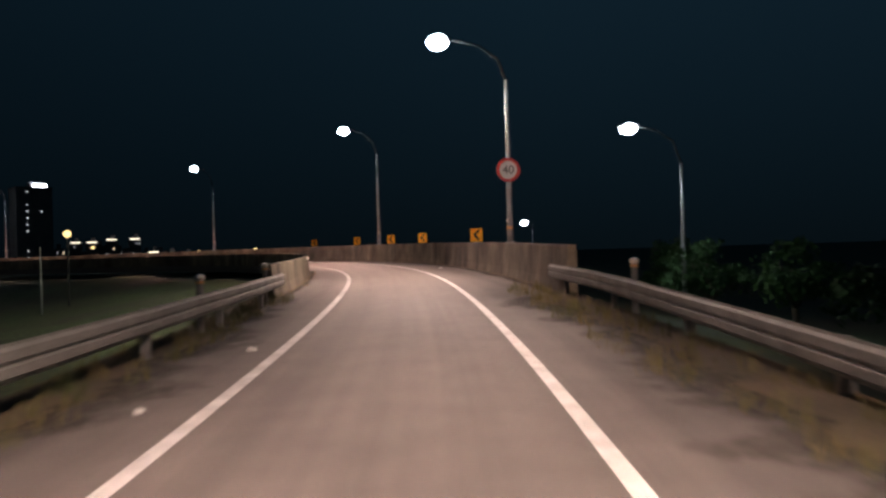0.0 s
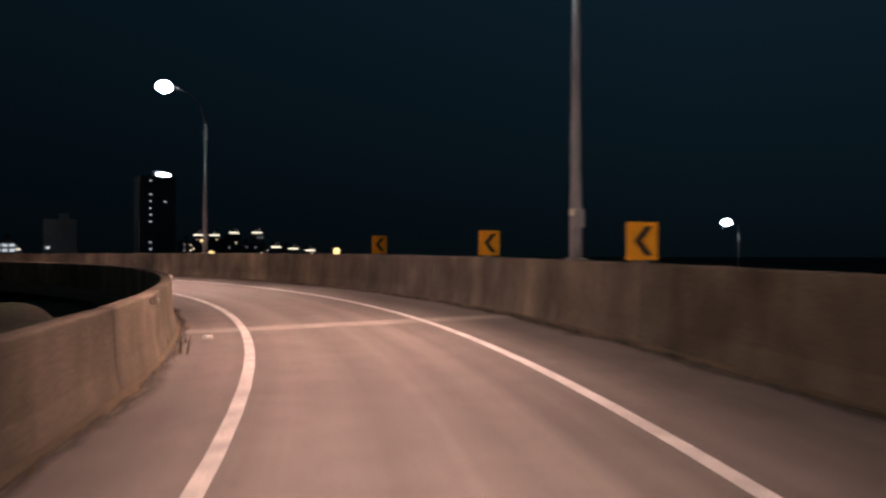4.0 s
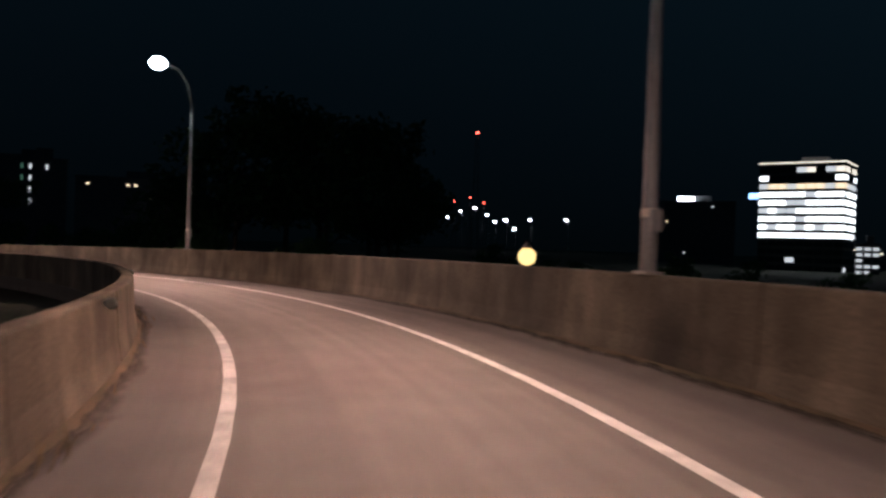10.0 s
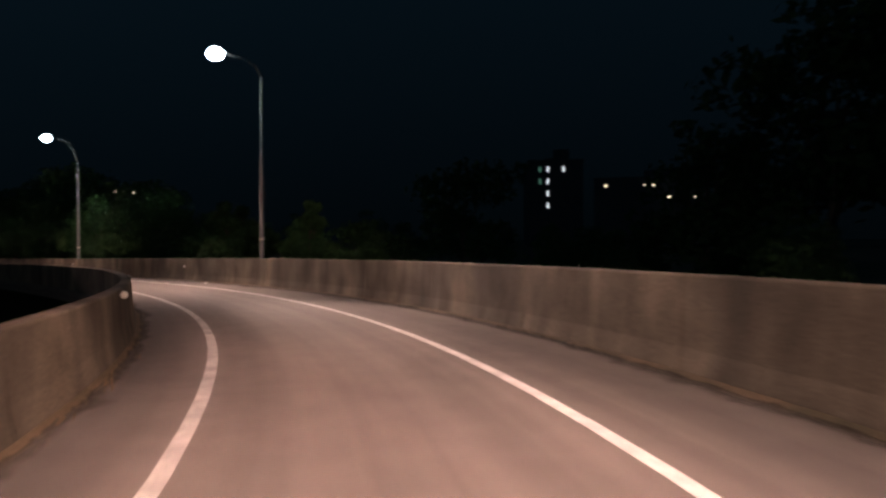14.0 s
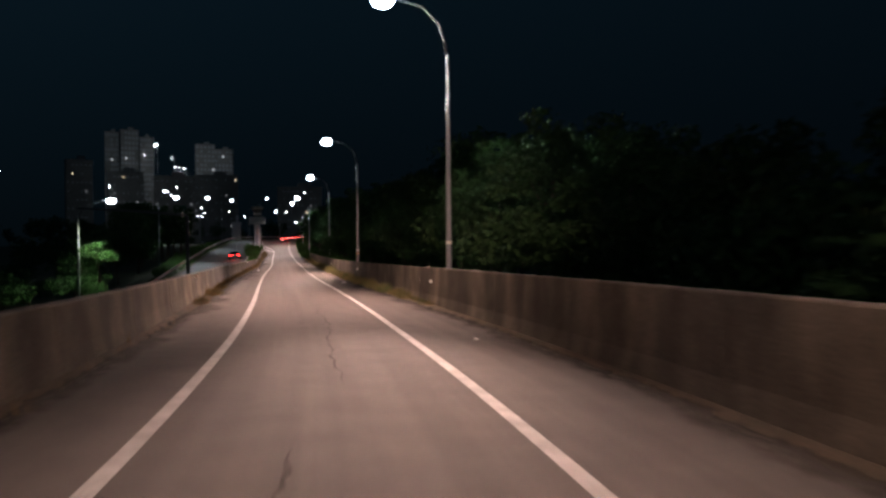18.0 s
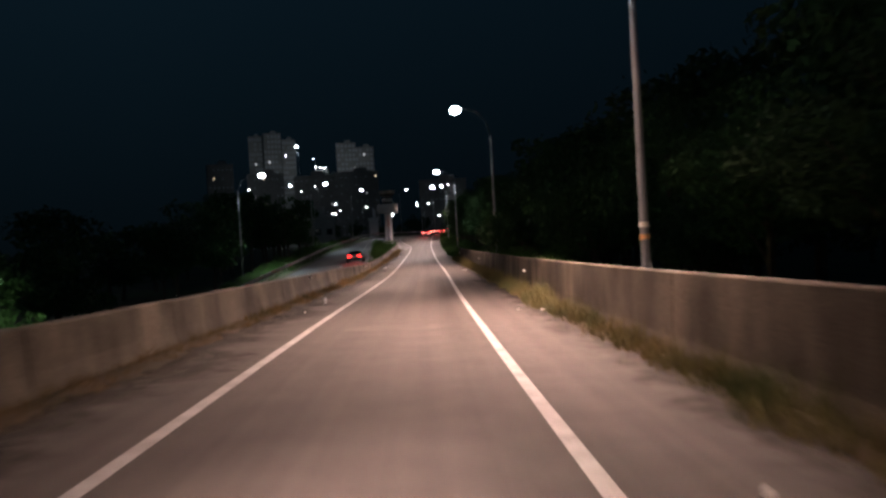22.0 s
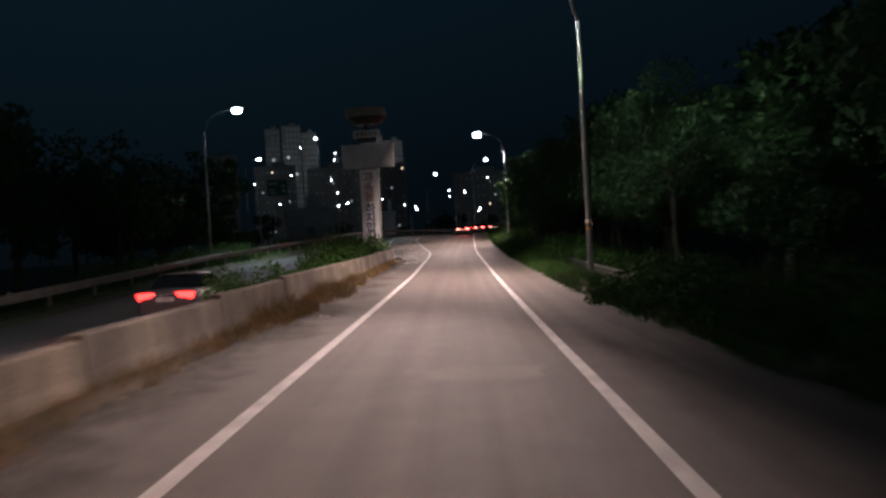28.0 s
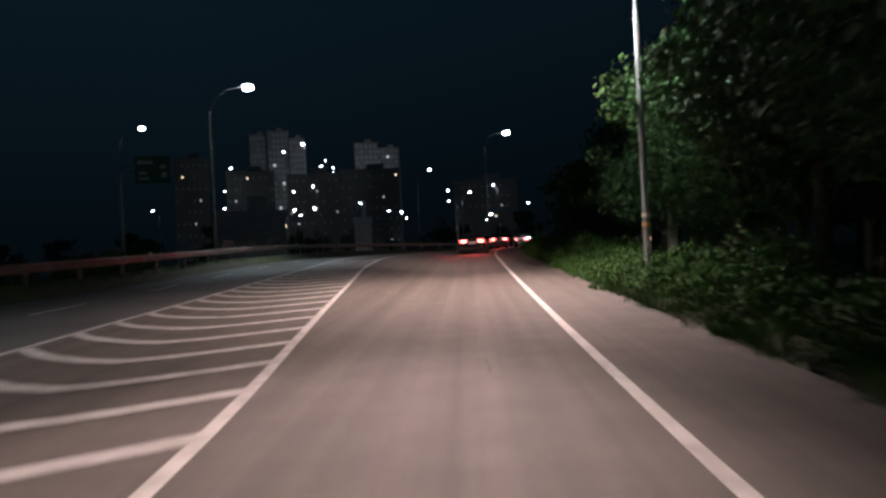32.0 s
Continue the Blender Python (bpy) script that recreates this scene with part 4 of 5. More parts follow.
def edge_tufts(g):
    s = 331.0
    while s < 440:
        for k in range(2):
            yield s, right_edge(s) + g.uniform(-0.15, 1.5), 14, g.uniform(0.4, 1.0)
        s += g.uniform(0.08, 0.2)


def gore_tufts(g):
    s = 322.0
    while s < 378:
        for k in range(3):
            yield s, left_wall(s) - g.uniform(0.5, 2.3), 12, g.uniform(0.5, 1.1)
        s += g.uniform(0.10, 0.22)


def far_tufts(g):
    s = 300.0
    while s < 440:
        for k in range(3):
            yield s, MAIN_LEFT + g.uniform(-1.6, 0.5), 10, g.uniform(0.4, 1.0)
        s += g.uniform(0.14, 0.3)


grass("grass", "green weeds on the strip behind the inner barrier", gore_tufts, 55, 0.5, LEAF_BUSH, lambda s: main_drop(s) * 0.45)
grass("grass", "green weeds under the main road's guard rail", far_tufts, 56, 0.4, LEAF_BUSH, lambda s: main_drop(s) + far_lift(s) * 0.7)
grass("grass", "green weeds along the shoulder's edge", edge_tufts, 54, 0.45, LEAF_BUSH)
grass("grass", "dry grass under the guard rails", verge_tufts, 53, 0.4, GRASS)


# dirt washed against the barriers
def dirt(name, s0, s1, edge, side, width, label, mat=SOIL, lift=0.0, spread=(0.0, 0.6, 1.5)):
    bm, rings = bmesh.new(), []
    n = int((s1 - s0) / 0.7)
    for i in range(n + 1):
        s = s0 + (s1 - s0) * i / n
        w = width(s) * (0.55 + 0.9 * abs(noise.noise((s * 0.23, side, 0))) + 0.35 * noise.noise((s * 1.3, side, 3)))
        e = edge(s)
        rings.append([bm.verts.new(on(s, e, 0.05 * lift + 0.006)), bm.verts.new(on(s, e - side * w * 0.5, 0.016 * lift + 0.004)), bm.verts.new(on(s, e - side * w, 0.002 + 0.001 * lift))])
    for a, b in zip(rings, rings[1:]):
        for k in range(2):
            bm.faces.new((a[k], a[k + 1], b[k + 1], b[k]))
    ob = part(name, bm, mat)
    at = ob.data.attributes.new("spread", "FLOAT", "POINT")
    at.data.foreach_set("value", list(spread) * (n + 1))
    tagged(ob, label, "dirt", kind="structure")


for width, mat, lift, what in ((1.0, DUST_SHADED, 0.0, "shade-darkened dust"), (0.42, SOIL, 1.0, "brown dirt")):
    dirt("trim", 43, 330, right_wall, 1, lambda s: width * interp(s, [43, 190, 250, 330], [0.6, 0.7, 2.2, 2.2]), what + " washed against the outer barrier", mat, lift)
    dirt("trim", 46, 378.4, left_wall, -1, lambda s: width * interp(s, [46, 200, 250, 379], [0.5, 0.6, 2.6, 2.6]), what + " washed against the inner barrier", mat, lift)
    dirt("trim", -50, 43, lambda s: 4.1, 1, lambda s: 1.0 + 1.8 * width, what + " verge under the outer guard rail", mat, lift, (0.0, 0.25, 1.3))
    dirt("trim", -50, 46, lambda s: -3.95, -1, lambda s: 0.9 + 1.5 * width, what + " verge under the inner guard rail", mat, lift, (0.0, 0.25, 1.3))
    dirt("trim", 331, 500, lambda s: right_edge(s) + 0.9, 1, lambda s: 0.9 + 0.9 * width, what + " edge below the roadside bushes", DUST_SHADED if mat is DUST_SHADED else SOIL_DARK, lift)


# ---- far buildings ----
DARK_PANE = material("unlit_window", (0.03, 0.035, 0.04), 0.15, 0, 0.2, 0.2, 3, 0)
# Faint glow in these panes stands in for city light on the facades.
FACADE_GLOW_PANE = glow("facade_glow_pane", (0.75, 0.8, 0.85), 0.0035)
LIT_PANE = glow("bright_office_window", (0.86, 0.94, 1.0), 3.2)
LIT_SOFT = glow("half_lit_office_window", (0.85, 0.92, 1.0), 0.8)
WARM_PANE = glow("warm_window", (1.0, 0.80, 0.55), 1.4)
FLAT_LIT = glow("lit_flat_window", (0.9, 0.93, 1.0), 0.35)
CREAM_RIM = glow("lit_roof_rim", (1.0, 0.93, 0.82), 1.3)
CROWN_GLOW = glow("lit_roof_crown", (1.0, 0.90, 0.70), 1.8)
BLUE_SIGN = glow("blue_roof_sign", (0.25, 0.5, 1.0), 4.0)
GREEN_PANE = glow("green_lit_window", (0.3, 0.75, 0.55), 0.12)
FACADE = material("pale_facade", (0.42, 0.42, 0.40), 0.85, 0, 0.2, 0.05, 1.0, 0)
FACADE_MID = material("grey_facade", (0.24, 0.24, 0.235), 0.85, 0, 0.25, 0.05, 1.0, 0)
FACADE_DARK = material("dark_facade", (0.10, 0.10, 0.11), 0.6, 0, 0.25, 0.05, 1.0, 0)


def toward(x, y, tx, ty, extra=0.0):
    """A turn that makes a front, which looks along -y, face the place (tx, ty)."""
    return math.atan2(tx - x, -(ty - y)) + radians(extra)


def building(name, label, x, y, top, width, depth, turn, floors, cols, pick, wall, side_cols=0, pane=(0.78, 0.62), foot=None, low=0.0):
    """A block with its storeys of windows; pick(floor, col, floors, cols) gives a pane's material."""
    z0 = ground_z(x, y) - 0.5 if foot is None else foot
    h = top - z0
    r = root(name, Matrix.Translation((x, y, z0)) @ Matrix.Rotation(turn, 4, "Z"), label, "building")
    part("wall", boxed((width, depth, h), Matrix.Translation((0, 0, h / 2)), 0.12), wall, r)
    part("parapet", boxed((width + 0.5, depth + 0.5, 0.9), Matrix.Translation((0, 0, h + 0.45)), 0.1), wall, r)
    part("roof_hut", boxed((width * 0.3, depth * 0.4, 3.0), Matrix.Translation((width * 0.1, 0, h + 2.3)), 0.1), wall, r)
    fh = (h - low) / floors
    meshes = {}
    for side, n, span in ((0, cols, width), (1, side_cols, depth)):
        for f in range(floors):
            for c in range(n):
                mt = pick(f, c, floors, n)
                if mt is None:
                    continue
                w, hh = span / n * pane[0], fh * pane[1]
                key = (mt.name, round(w, 2))
                if key not in meshes:
                    bm = boxed((w, 0.16, hh), None, 0.03)
                    me = bpy.data.meshes.new("window")
                    bm.to_mesh(me)
                    bm.free()
                    me.materials.append(mt)
                    meshes[key] = me
                o = -span / 2 + span / n * (c + 0.5)
                z = low + fh * (f + 0.5)
                m = Matrix.Translation((o, -depth / 2 - 0.02, z)) if side == 0 else Matrix.Translation((width / 2 + 0.02, o, z)) @ Matrix.Rotation(radians(90), 4, "Z")
                shared("window", meshes[key], r, m)
    return r


pr = random.Random(77)


def office_pick(f, c, nf, nc):
    q = nf - 1 - f
    if q == 0:
        return LIT_SOFT if pr.random() < 0.2 else CREAM_RIM if pr.random() < 0.35 else DARK_PANE
    if q == 1:
        return LIT_PANE if c in (0, nc - 1) else DARK_PANE
    if q == 2:
        return WARM_PANE if pr.random() < 0.5 else LIT_SOFT
    if q > 8:
        return LIT_SOFT if pr.random() < 0.06 else DARK_PANE
    return LIT_PANE if pr.random() < 0.9 else LIT_SOFT


off = building("office_tower", "brightly lit white office tower with glowing window bands", -345.0, 297.0, 38.0, 31.0, 20.0, toward(-345, 297, -50, 95, -14), 13, 9, office_pick, FACADE_DARK, 5, (0.93, 0.6))
hh = 38.0 - off.location.z
part("roof_rim", boxed((31.6, 20.6, 0.5), Matrix.Translation((0, 0, hh + 1.15)), 0.05), CREAM_RIM, off, "lit cream roof rim")
part("roof_sign", boxed((4.0, 0.3, 2.2), Matrix.Translation((-17.4, -9.8, hh - 11.5)), 0.05), BLUE_SIGN, off, "blue lit side sign")
building("office_block", "low office block with bluish lit windows", -318.0, 303.0, 7.6, 8.0, 8.0, toward(-318, 304, -50, 95), 5, 3, lambda f, c, a, b: LIT_SOFT if pr.random() < 0.8 else DARK_PANE, FACADE_DARK, 0, (0.7, 0.5))


def sparse(p, mats):
    return lambda f, c, a, b: pr.choice(mats) if pr.random() < p else None


tw = building("dark_tower", "dark high-rise with a white light on its roof", -303.0, 374.0, 40.0, 17.0, 15.0, toward(-302, 374, -30, 90, 10), 13, 5, lambda f, c, a, b: LIT_SOFT if (c == 1 and pr.random() < 0.62) or pr.random() < 0.07 else None, FACADE_DARK, 3, (0.24, 0.16))
part("roof_light", boxed((6.0, 1.2, 1.5), Matrix.Translation((3.0, -6.0, 40.0 - tw.location.z + 1.6)), 0.2), LAMP_FAR, tw, "white roof floodlight")
building("flat_block", "dark low flat-roofed block", -328.0, 340.0, 18.0, 14.0, 12.0, toward(-328, 341, -40, 95), 6, 4, sparse(0.06, [LIT_SOFT]), FACADE_DARK, 0, (0.4, 0.3))
bb = building("long_block", "dark long block with a white roof floodlight", -463.0, 310.0, 30.0, 46.0, 14.0, toward(-453, 306, -60, 98), 8, 10, sparse(0.05, [LIT_SOFT, WARM_PANE]), FACADE_DARK, 0, (0.25, 0.18))
part("roof_light", boxed((8.0, 1.2, 1.8), Matrix.Translation((-2.0, -6.0, 30.0 - bb.location.z + 1.9)), 0.2), LAMP_FAR, bb, "white roof floodlight")
lb = building("lit_block", "block with a teal lit stairwell and bright landing lights", -300.0, 29.0, 22.5, 14.0, 10.0, toward(-300, 29, -90, 90), 8, 7, lambda f, c, a, b: (GREEN_PANE if c == 1 and f in (6, 7) else LIT_SOFT if c == 2 and f > 3 else LIT_SOFT if (f, c) == (7, 4) else None), FACADE_DARK, 0, (0.3, 0.45))
building("shop_block", "block with warm lit sign strips", -431.0, 30.0, 27.0, 44.0, 12.0, toward(-431, 30, -80, 90), 6, 14, lambda f, c, a, b: (WARM_PANE if (f == 5 and c in (1, 6, 7)) or (f == 4 and c in (9, 11, 12)) else None), FACADE_DARK, 0, (0.4, 0.2))
building("shop_block", "dark block with a few warm lights high up", -402.0, -222.0, 29.0, 34.0, 12.0, toward(-402, -222, -115, 75), 7, 12, lambda f, c, a, b: (WARM_PANE if f == 6 and c in (2, 4, 5) else LIT_SOFT if f == 6 and c == 8 else None), FACADE_DARK, 0, (0.6, 0.3))
building("flat_block", "dark block with white lit top floor windows", -480.0, -28.0, 39.0, 24.0, 12.0, toward(-480, -28, -115, 75), 9, 8, lambda f, c, a, b: (LIT_SOFT if f == 8 and c in (2, 3, 5) else None), FACADE_DARK, 0, (0.6, 0.4))


def flats(f, c, nf, nc):
    v = pr.random()
    return WARM_PANE if v < 0.004 else FLAT_LIT if v < 0.022 else FACADE_GLOW_PANE if v < 0.75 else None


APTS = [(-412.2, -733.0, 100.5, 18.5, 17), (-428.7, -725.0, 95.5, 18.0, 16), (-332.7, -772.6, 112, 13.0, 18), (-347.2, -765.5, 114, 17.0, 18), (-361.5, -758.5, 107, 13.0, 17)]
for x, y, top, w, fl in APTS:
    building("apartment_tower", "pale high apartment tower with few lit windows", x, y, top, w, 13.0, toward(x, y, -190, -90, pr.uniform(-6, 6)), fl, 5, flats, FACADE, 3, (0.6, 0.55), None, 25.0)
for x, y, top, w, fl, c in ((-251.5, -539.0, 60, 17.0, 10, 6), (-279.5, -527.0, 52, 24.0, 9, 8), (-309.0, -513.0, 49, 26.0, 9, 8), (-390.0, -478.0, 42, 32.0, 8, 10), (-346.0, -557.0, 50, 30.0, 9, 9), (-335.0, -500.0, 50, 30.0, 9, 9)):
    building("apartment_block", "dark apartment block with scattered lit windows", x, y, top, w, 12.0, toward(x, y, -200, -110), fl, c, lambda f, k, a, b: (FLAT_LIT if pr.random() < 0.045 else WARM_PANE if pr.random() < 0.012 else FACADE_GLOW_PANE if pr.random() < 0.45 else None), FACADE_MID, 0, (0.24, 0.2))
building("warehouse", "low pale warehouse beside the main road", -228.6, -254.5, 11.8, 12.0, 8.0, toward(-229, -256, -200, -110), 1, 3, lambda f, c, a, b: DARK_PANE, FACADE, 0, (0.5, 0.2))
# A plain white box, standing in for a passing lorry.
building("lorry_stand_in", "small white box standing in for a lorry on the main road", -247.0, -246.3, 9.8, 3.0, 4.0, toward(-246, -248, -200, -110), 1, 1, lambda f, c, a, b: None, WHITE_SIGN)


def mast(x, y, top):
    z0 = ground_z(x, y)
    h = top - z0
    r = root("radio_mast", Matrix.Translation((x, y, z0)), "tall dark mast with red warning lights", "mast")
    for i, (a, b) in enumerate(((-1, -1), (1, -1), (1, 1), (-1, 1))):
        part("leg", tube([(a * 2.2, b * 2.2, 0), (a * 0.7, b * 0.7, h)], [0.16, 0.09], 6), BLACK, r)
    for k in range(7):
        f = k / 7
        w = 2.2 - 1.5 * f
        part("brace", boxed((w * 2, w * 2, 0.12), Matrix.Translation((0, 0, h * f + 2)), 0.02), BLACK, r)
    for dx in (-1.6, 1.6):
        part("beacon", boxed((2.0, 0.8, 0.8), Matrix.Translation((dx, 0, h + 0.4)), 0.15), RED_GLOW, r, "red beacon")
    return r


mast(-522.4, 205.0, 69.5)

# ---- lamps along the main road and far off ----
def tall_lamp(x, y, z, toward_turn, label, lens, reach=2.4, size=1.0, group="lamps of the main road"):
    g0 = ground_z(x, y)
    m = Matrix.Rotation(toward_turn, 4, "Z")
    foot = Vector((x, y, 0)) - m.to_3x3() @ Vector((-reach, 0, 0))
    g0 = ground_z(foot.x, foot.y) - 0.1
    h = z - g0
    r = root("street_lamp", Matrix.Translation((foot.x, foot.y, g0)) @ m, label, "street lamp", group)
    part("pole", tube([(0, 0, 0), (0, 0, h * 0.5), (0, 0, h - 1.6)], [0.12, 0.10, 0.07], 8), POLE_STEEL, r, smooth=True)
    part("arm", tube([(0, 0, h - 1.62), (-reach * 0.15, 0, h - 0.6), (-reach * 0.5, 0, h - 0.1), (-reach * 0.9, 0, h + 0.05)], [0.05, 0.045, 0.04, 0.035], 6), ARM_STEEL, r, smooth=True)
    part("lamp_head", boxed((0.9 * size, 0.4 * size, 0.16), Matrix.Translation((-reach, 0, h + 0.1)), 0.05), POLE_STEEL, r)
    # Lens scaled up by size, so that it includes the glare.
    bm = bmesh.new()
    bmesh.ops.create_uvsphere(bm, u_segments=12, v_segments=8, radius=0.5 * size, matrix=Matrix.Translation((-reach, 0, h - 0.05)) @ Matrix.Diagonal((0.8, 0.7, 0.5, 1)))
    part("lens", bm, lens, r, "glowing lens", smooth=True)
    return r


T0 = heading(350)
COOL = (0.80, 0.92, 1.0)
for x, y, z, w in ((-164.7, -68.1, 9.9, 5800), (-188.1, -117.9, 12.8, 5000), (-212.0, -163.5, 14.8, 4200), (-140.9, -12.9, 6.3, 5500), (-138.8, -63.6, 12.7, 0), (-208.0, -211.0, 20.0, 7000), (-248.9, -194.6, 17.6, 9000), (-267.8, -263.4, 21.6, 5000)):
    tall_lamp(x, y, z, T0 + math.pi, "grey street lamp of the main road, lit white", LAMP_GLOW, 2.7)
    if w:
        beam(Matrix.Translation((x, y, z - 0.5)) @ Matrix.Rotation(T0, 4, 'Z'), w, COOL if z > 7 else (0.85, 1.0, 0.72), -14 if z > 7 else 0, 140, 0.75 if z < 7 else 0.38)
p = on(58, 10.7, 6.0)
tall_lamp(p.x, p.y, p.z, heading(58), "grey street lamp on the lower road, lit white", LAMP_GLOW)
lamp_light(p - Vector((0, 0, 0.5)), 500, COOL, 120)
FAR = [(-238, -260.3, 16.9), (-238, -260.2, 13.4), (-264.5, -247.2, 15.7), (-268.2, -245.3, 15.1), (-271.6, -243.6, 10.7), (-256.4, -251.1, 12), (-227.3, -265.7, 22.1), (-246.7, -290.2, 14.5), (-249.5, -288.9, 15.8), (-268.7, -280.4, 12.6),
       (-277.8, -276.3, 16), (-285.7, -272.9, 11.3), (-215.4, -304.1, 17.1), (-230.7, -297.3, 16.7), (-265.2, -282, 14.4), (-259.2, -284.6, 16.4), (-294.4, -268.9, 14.7)]
for i, (x, y, z) in enumerate(FAR):
    tall_lamp(x, y, z, T0 + math.pi * (i % 2), "distant street lamp, lit white", LAMP_FAR, 1.6, 0.62 if z > 8.5 else 0.5, "distant street lamps")
FARTHER = [(-262, -500, 40.6), (-300, -480, 40.6), (-375, -440, 36.6), (-343.3, -666.8, 90), (-365.2, -689.2, 81.6), (-370.5, -686.5, 72.9), (-361.2, -567.1, 55.4), (-331.9, -580, 63), (-338.3, -577.2, 62), (-421.3, -540.4, 46.9), (-311.4, -589, 72.7)]
for i, (x, y, z) in enumerate(FARTHER):
    tall_lamp(x, y, z, T0, "very distant high floodlight mast, lit white", LAMP_FAR, 1.6, 3.0 if i == 3 else 1.15, "distant floodlights")
ROW = [(-296.8, 399.2, 12.2), (-289.5, 402.9, 12.2), (-280.5, 407.4, 13.4), (-270, 412.7, 13.5), (-261.3, 417.1, 6.1), (-253.4, 421.1, 5.3), (-245.5, 425.1, 4.4), (-389, 352.7, 6.2), (-382.4, 356, 7.7), (-379.3, 357.6, 4.8),
       (-200.0, 285.0, 7.5), (-417, 57.1, 12.7), (-24.4, 184.1, 7.5)]
for x, y, z in ROW[:10]:
    blk = building("apartment_tower", "dark distant apartment tower with a lit roof crown", x, y, z - 0.6, 6.5, 6.0, toward(x, y, -40, 80), 6, 4, sparse(0.12, [FLAT_LIT, WARM_PANE]), FACADE_DARK, 0, (0.35, 0.3))
    part("roof_crown", boxed((5.0, 0.5, 0.6), Matrix.Translation((0, -3.1, z - blk.location.z + 0.5)), 0.1), CROWN_GLOW, blk, "pale lit roof crown")
for x, y, z in ROW[10:]:
    tall_lamp(x, y, z, toward(x, y, -40, 80), "distant lamp with a pale warm light", LAMP_WARM if (x, y) == (-200.0, 285.0) else LAMP_FAR, 1.6, 1.9, "distant warm lamps")
CLUSTER = [(-944.2, 273.4, 34.4), (-941.4, 287.5, 41.8), (-938.4, 302.8, 46.1), (-935.7, 316.7, 38.3), (-934, 325, 31), (-931.6, 337.4, 33.3), (-929.7, 347, 23.5), (-926, 364, 34), (-918, 404, 35)]
for x, y, z in ((-349, 449, 10), (-340, 457, 8), (-331, 464, 11.5), (-322, 471, 8.5), (-315.5, 475, 9.5), (-309, 480, 6.4), (-302, 485, 6.6), (-295.5, 489, 4.6), (-287, 494, 4.0), (-278, 499, 3.6)):
    building("house_block", "low distant town block with warm lit windows", x, y, z, 8.5, 7.0, toward(x, y, -40, 80), 4, 5, sparse(0.2, [WARM_PANE, WARM_PANE, FLAT_LIT, LIT_SOFT]), FACADE_DARK, 0, (0.34, 0.34))
for x, y, z in ((-940, 280, 52), (-937, 297, 57), (-934, 312, 51)):
    mast(x, y, z)
for x, y, z in CLUSTER:
    tall_lamp(x, y, z, toward(x, y, -60, 90), "lamp on a far hillside, lit white", LAMP_FAR, 1.6, 4.0, "hillside lamps")


def facade_fill(x, y, z, watts):
    """A point light added near a far lamp to brighten the block facades."""
    d = bpy.data.lights.new("facade_fill_light", "POINT")
    d.energy, d.color, d.shadow_soft_size = watts, (0.86, 0.93, 1.0), 1.0
    new("facade_fill_light", d).location = (x, y, z)


for x, y, z, w in ((-262, -500, 40.0, 700), (-300, -480, 40.0, 700), (-375, -440, 36.0, 700), (-343.3, -668, 88.0, 5500), (-371, -684, 71.0, 5500), (-335, -576, 61.0, 3000)):
    facade_fill(x, y, z, w)


def road_sign(x, y, z):
    """A green direction board hung from a post's arm, its lines as plain bars."""
    g0 = ground_z(x, y) - 0.2
    h = z - g0
    r = root("direction_sign", Matrix.Translation((x, y, g0)) @ Matrix.Rotation(toward(x, y, -195, -95), 4, "Z"), "dark green road direction sign on a grey post", "traffic sign")
    part("board", boxed((3.5, 0.08, 2.8), Matrix.Translation((0, 0, h)), 0.03), GREEN_SIGN, r, "green board")
    for bx, bz, w, t in ((-0.75, 0.75, 1.5, 0.34), (-1.0, -0.35, 0.8, 0.3), (-0.9, -0.9, 1.0, 0.24), (1.0, 0.3, 0.5, 0.4), (1.1, -0.55, 0.5, 0.55)):
        part("text_bar", boxed((w, 0.02, t), Matrix.Translation((bx, -0.05, h + bz))), PLATE_GREY, r)
    part("post", tube([(-3.2, 0.25, 0), (-3.2, 0.25, h * 0.5), (-3.2, 0.25, h + 0.6)], [0.16, 0.14, 0.11], 12), POLE_STEEL, r, smooth=True)
    for bz in (0.45, -0.6):
        part("arm", tube([(-3.2, 0.25, h + bz), (1.4, 0.18, h + bz)], [0.08, 0.06], 8), POLE_STEEL, r)
    return r


road_sign(-208.0, -196.0, 13.1)


def sodium_lamp(x, y, z, size):
    g0 = ground_z(x, y) - 0.1
    r = root("sodium_lamp", Matrix.Translation((x, y, g0)), "warm yellow globe lamp on a post beyond the barrier", "street lamp", "yellow lamps below the ramp")
    part("post", tube([(0, 0, 0), (0, 0, z - g0 - size * 0.45)], [0.07, 0.05], 8), BLACK, r)
    bm = bmesh.new()
    bmesh.ops.create_uvsphere(bm, u_segments=16, v_segments=10, radius=size / 2, matrix=Matrix.Translation((0, 0, z - g0)))
    part("globe", bm, LAMP_WARM, r, "glowing yellow globe", smooth=True)
    part("cap", cone(bmesh.new(), size * 0.3, size * 0.1, 0.12, Matrix.Translation((0, 0, z - g0 + size * 0.46)), 12), BLACK, r)


sodium_lamp(-56.9, 131.9, 3.2, 0.7)
sodium_lamp(-50.6, 105.6, 2.9, 0.45)
sodium_lamp(-79.5, 101.5, 3.0, 0.42)
sodium_lamp(-43.5, 75.2, 4.3, 0.55)


def field_pole(x, y, top):
    g0 = ground_z(x, y) - 0.2
    r = root("pole", Matrix.Translation((x, y, g0)), "thin pale metal pole standing in the grass field", "pole")
    part("shaft", tube([(0, 0, 0), (0, 0, (top - g0) * 0.5), (0, 0, top - g0)], [0.075, 0.065, 0.05], 10), POLE_STEEL, r, smooth=True)
    part("cap", cone(bmesh.new(), 0.055, 0.03, 0.05, Matrix.Translation((0, 0, top - g0)), 10), POLE_STEEL, r)


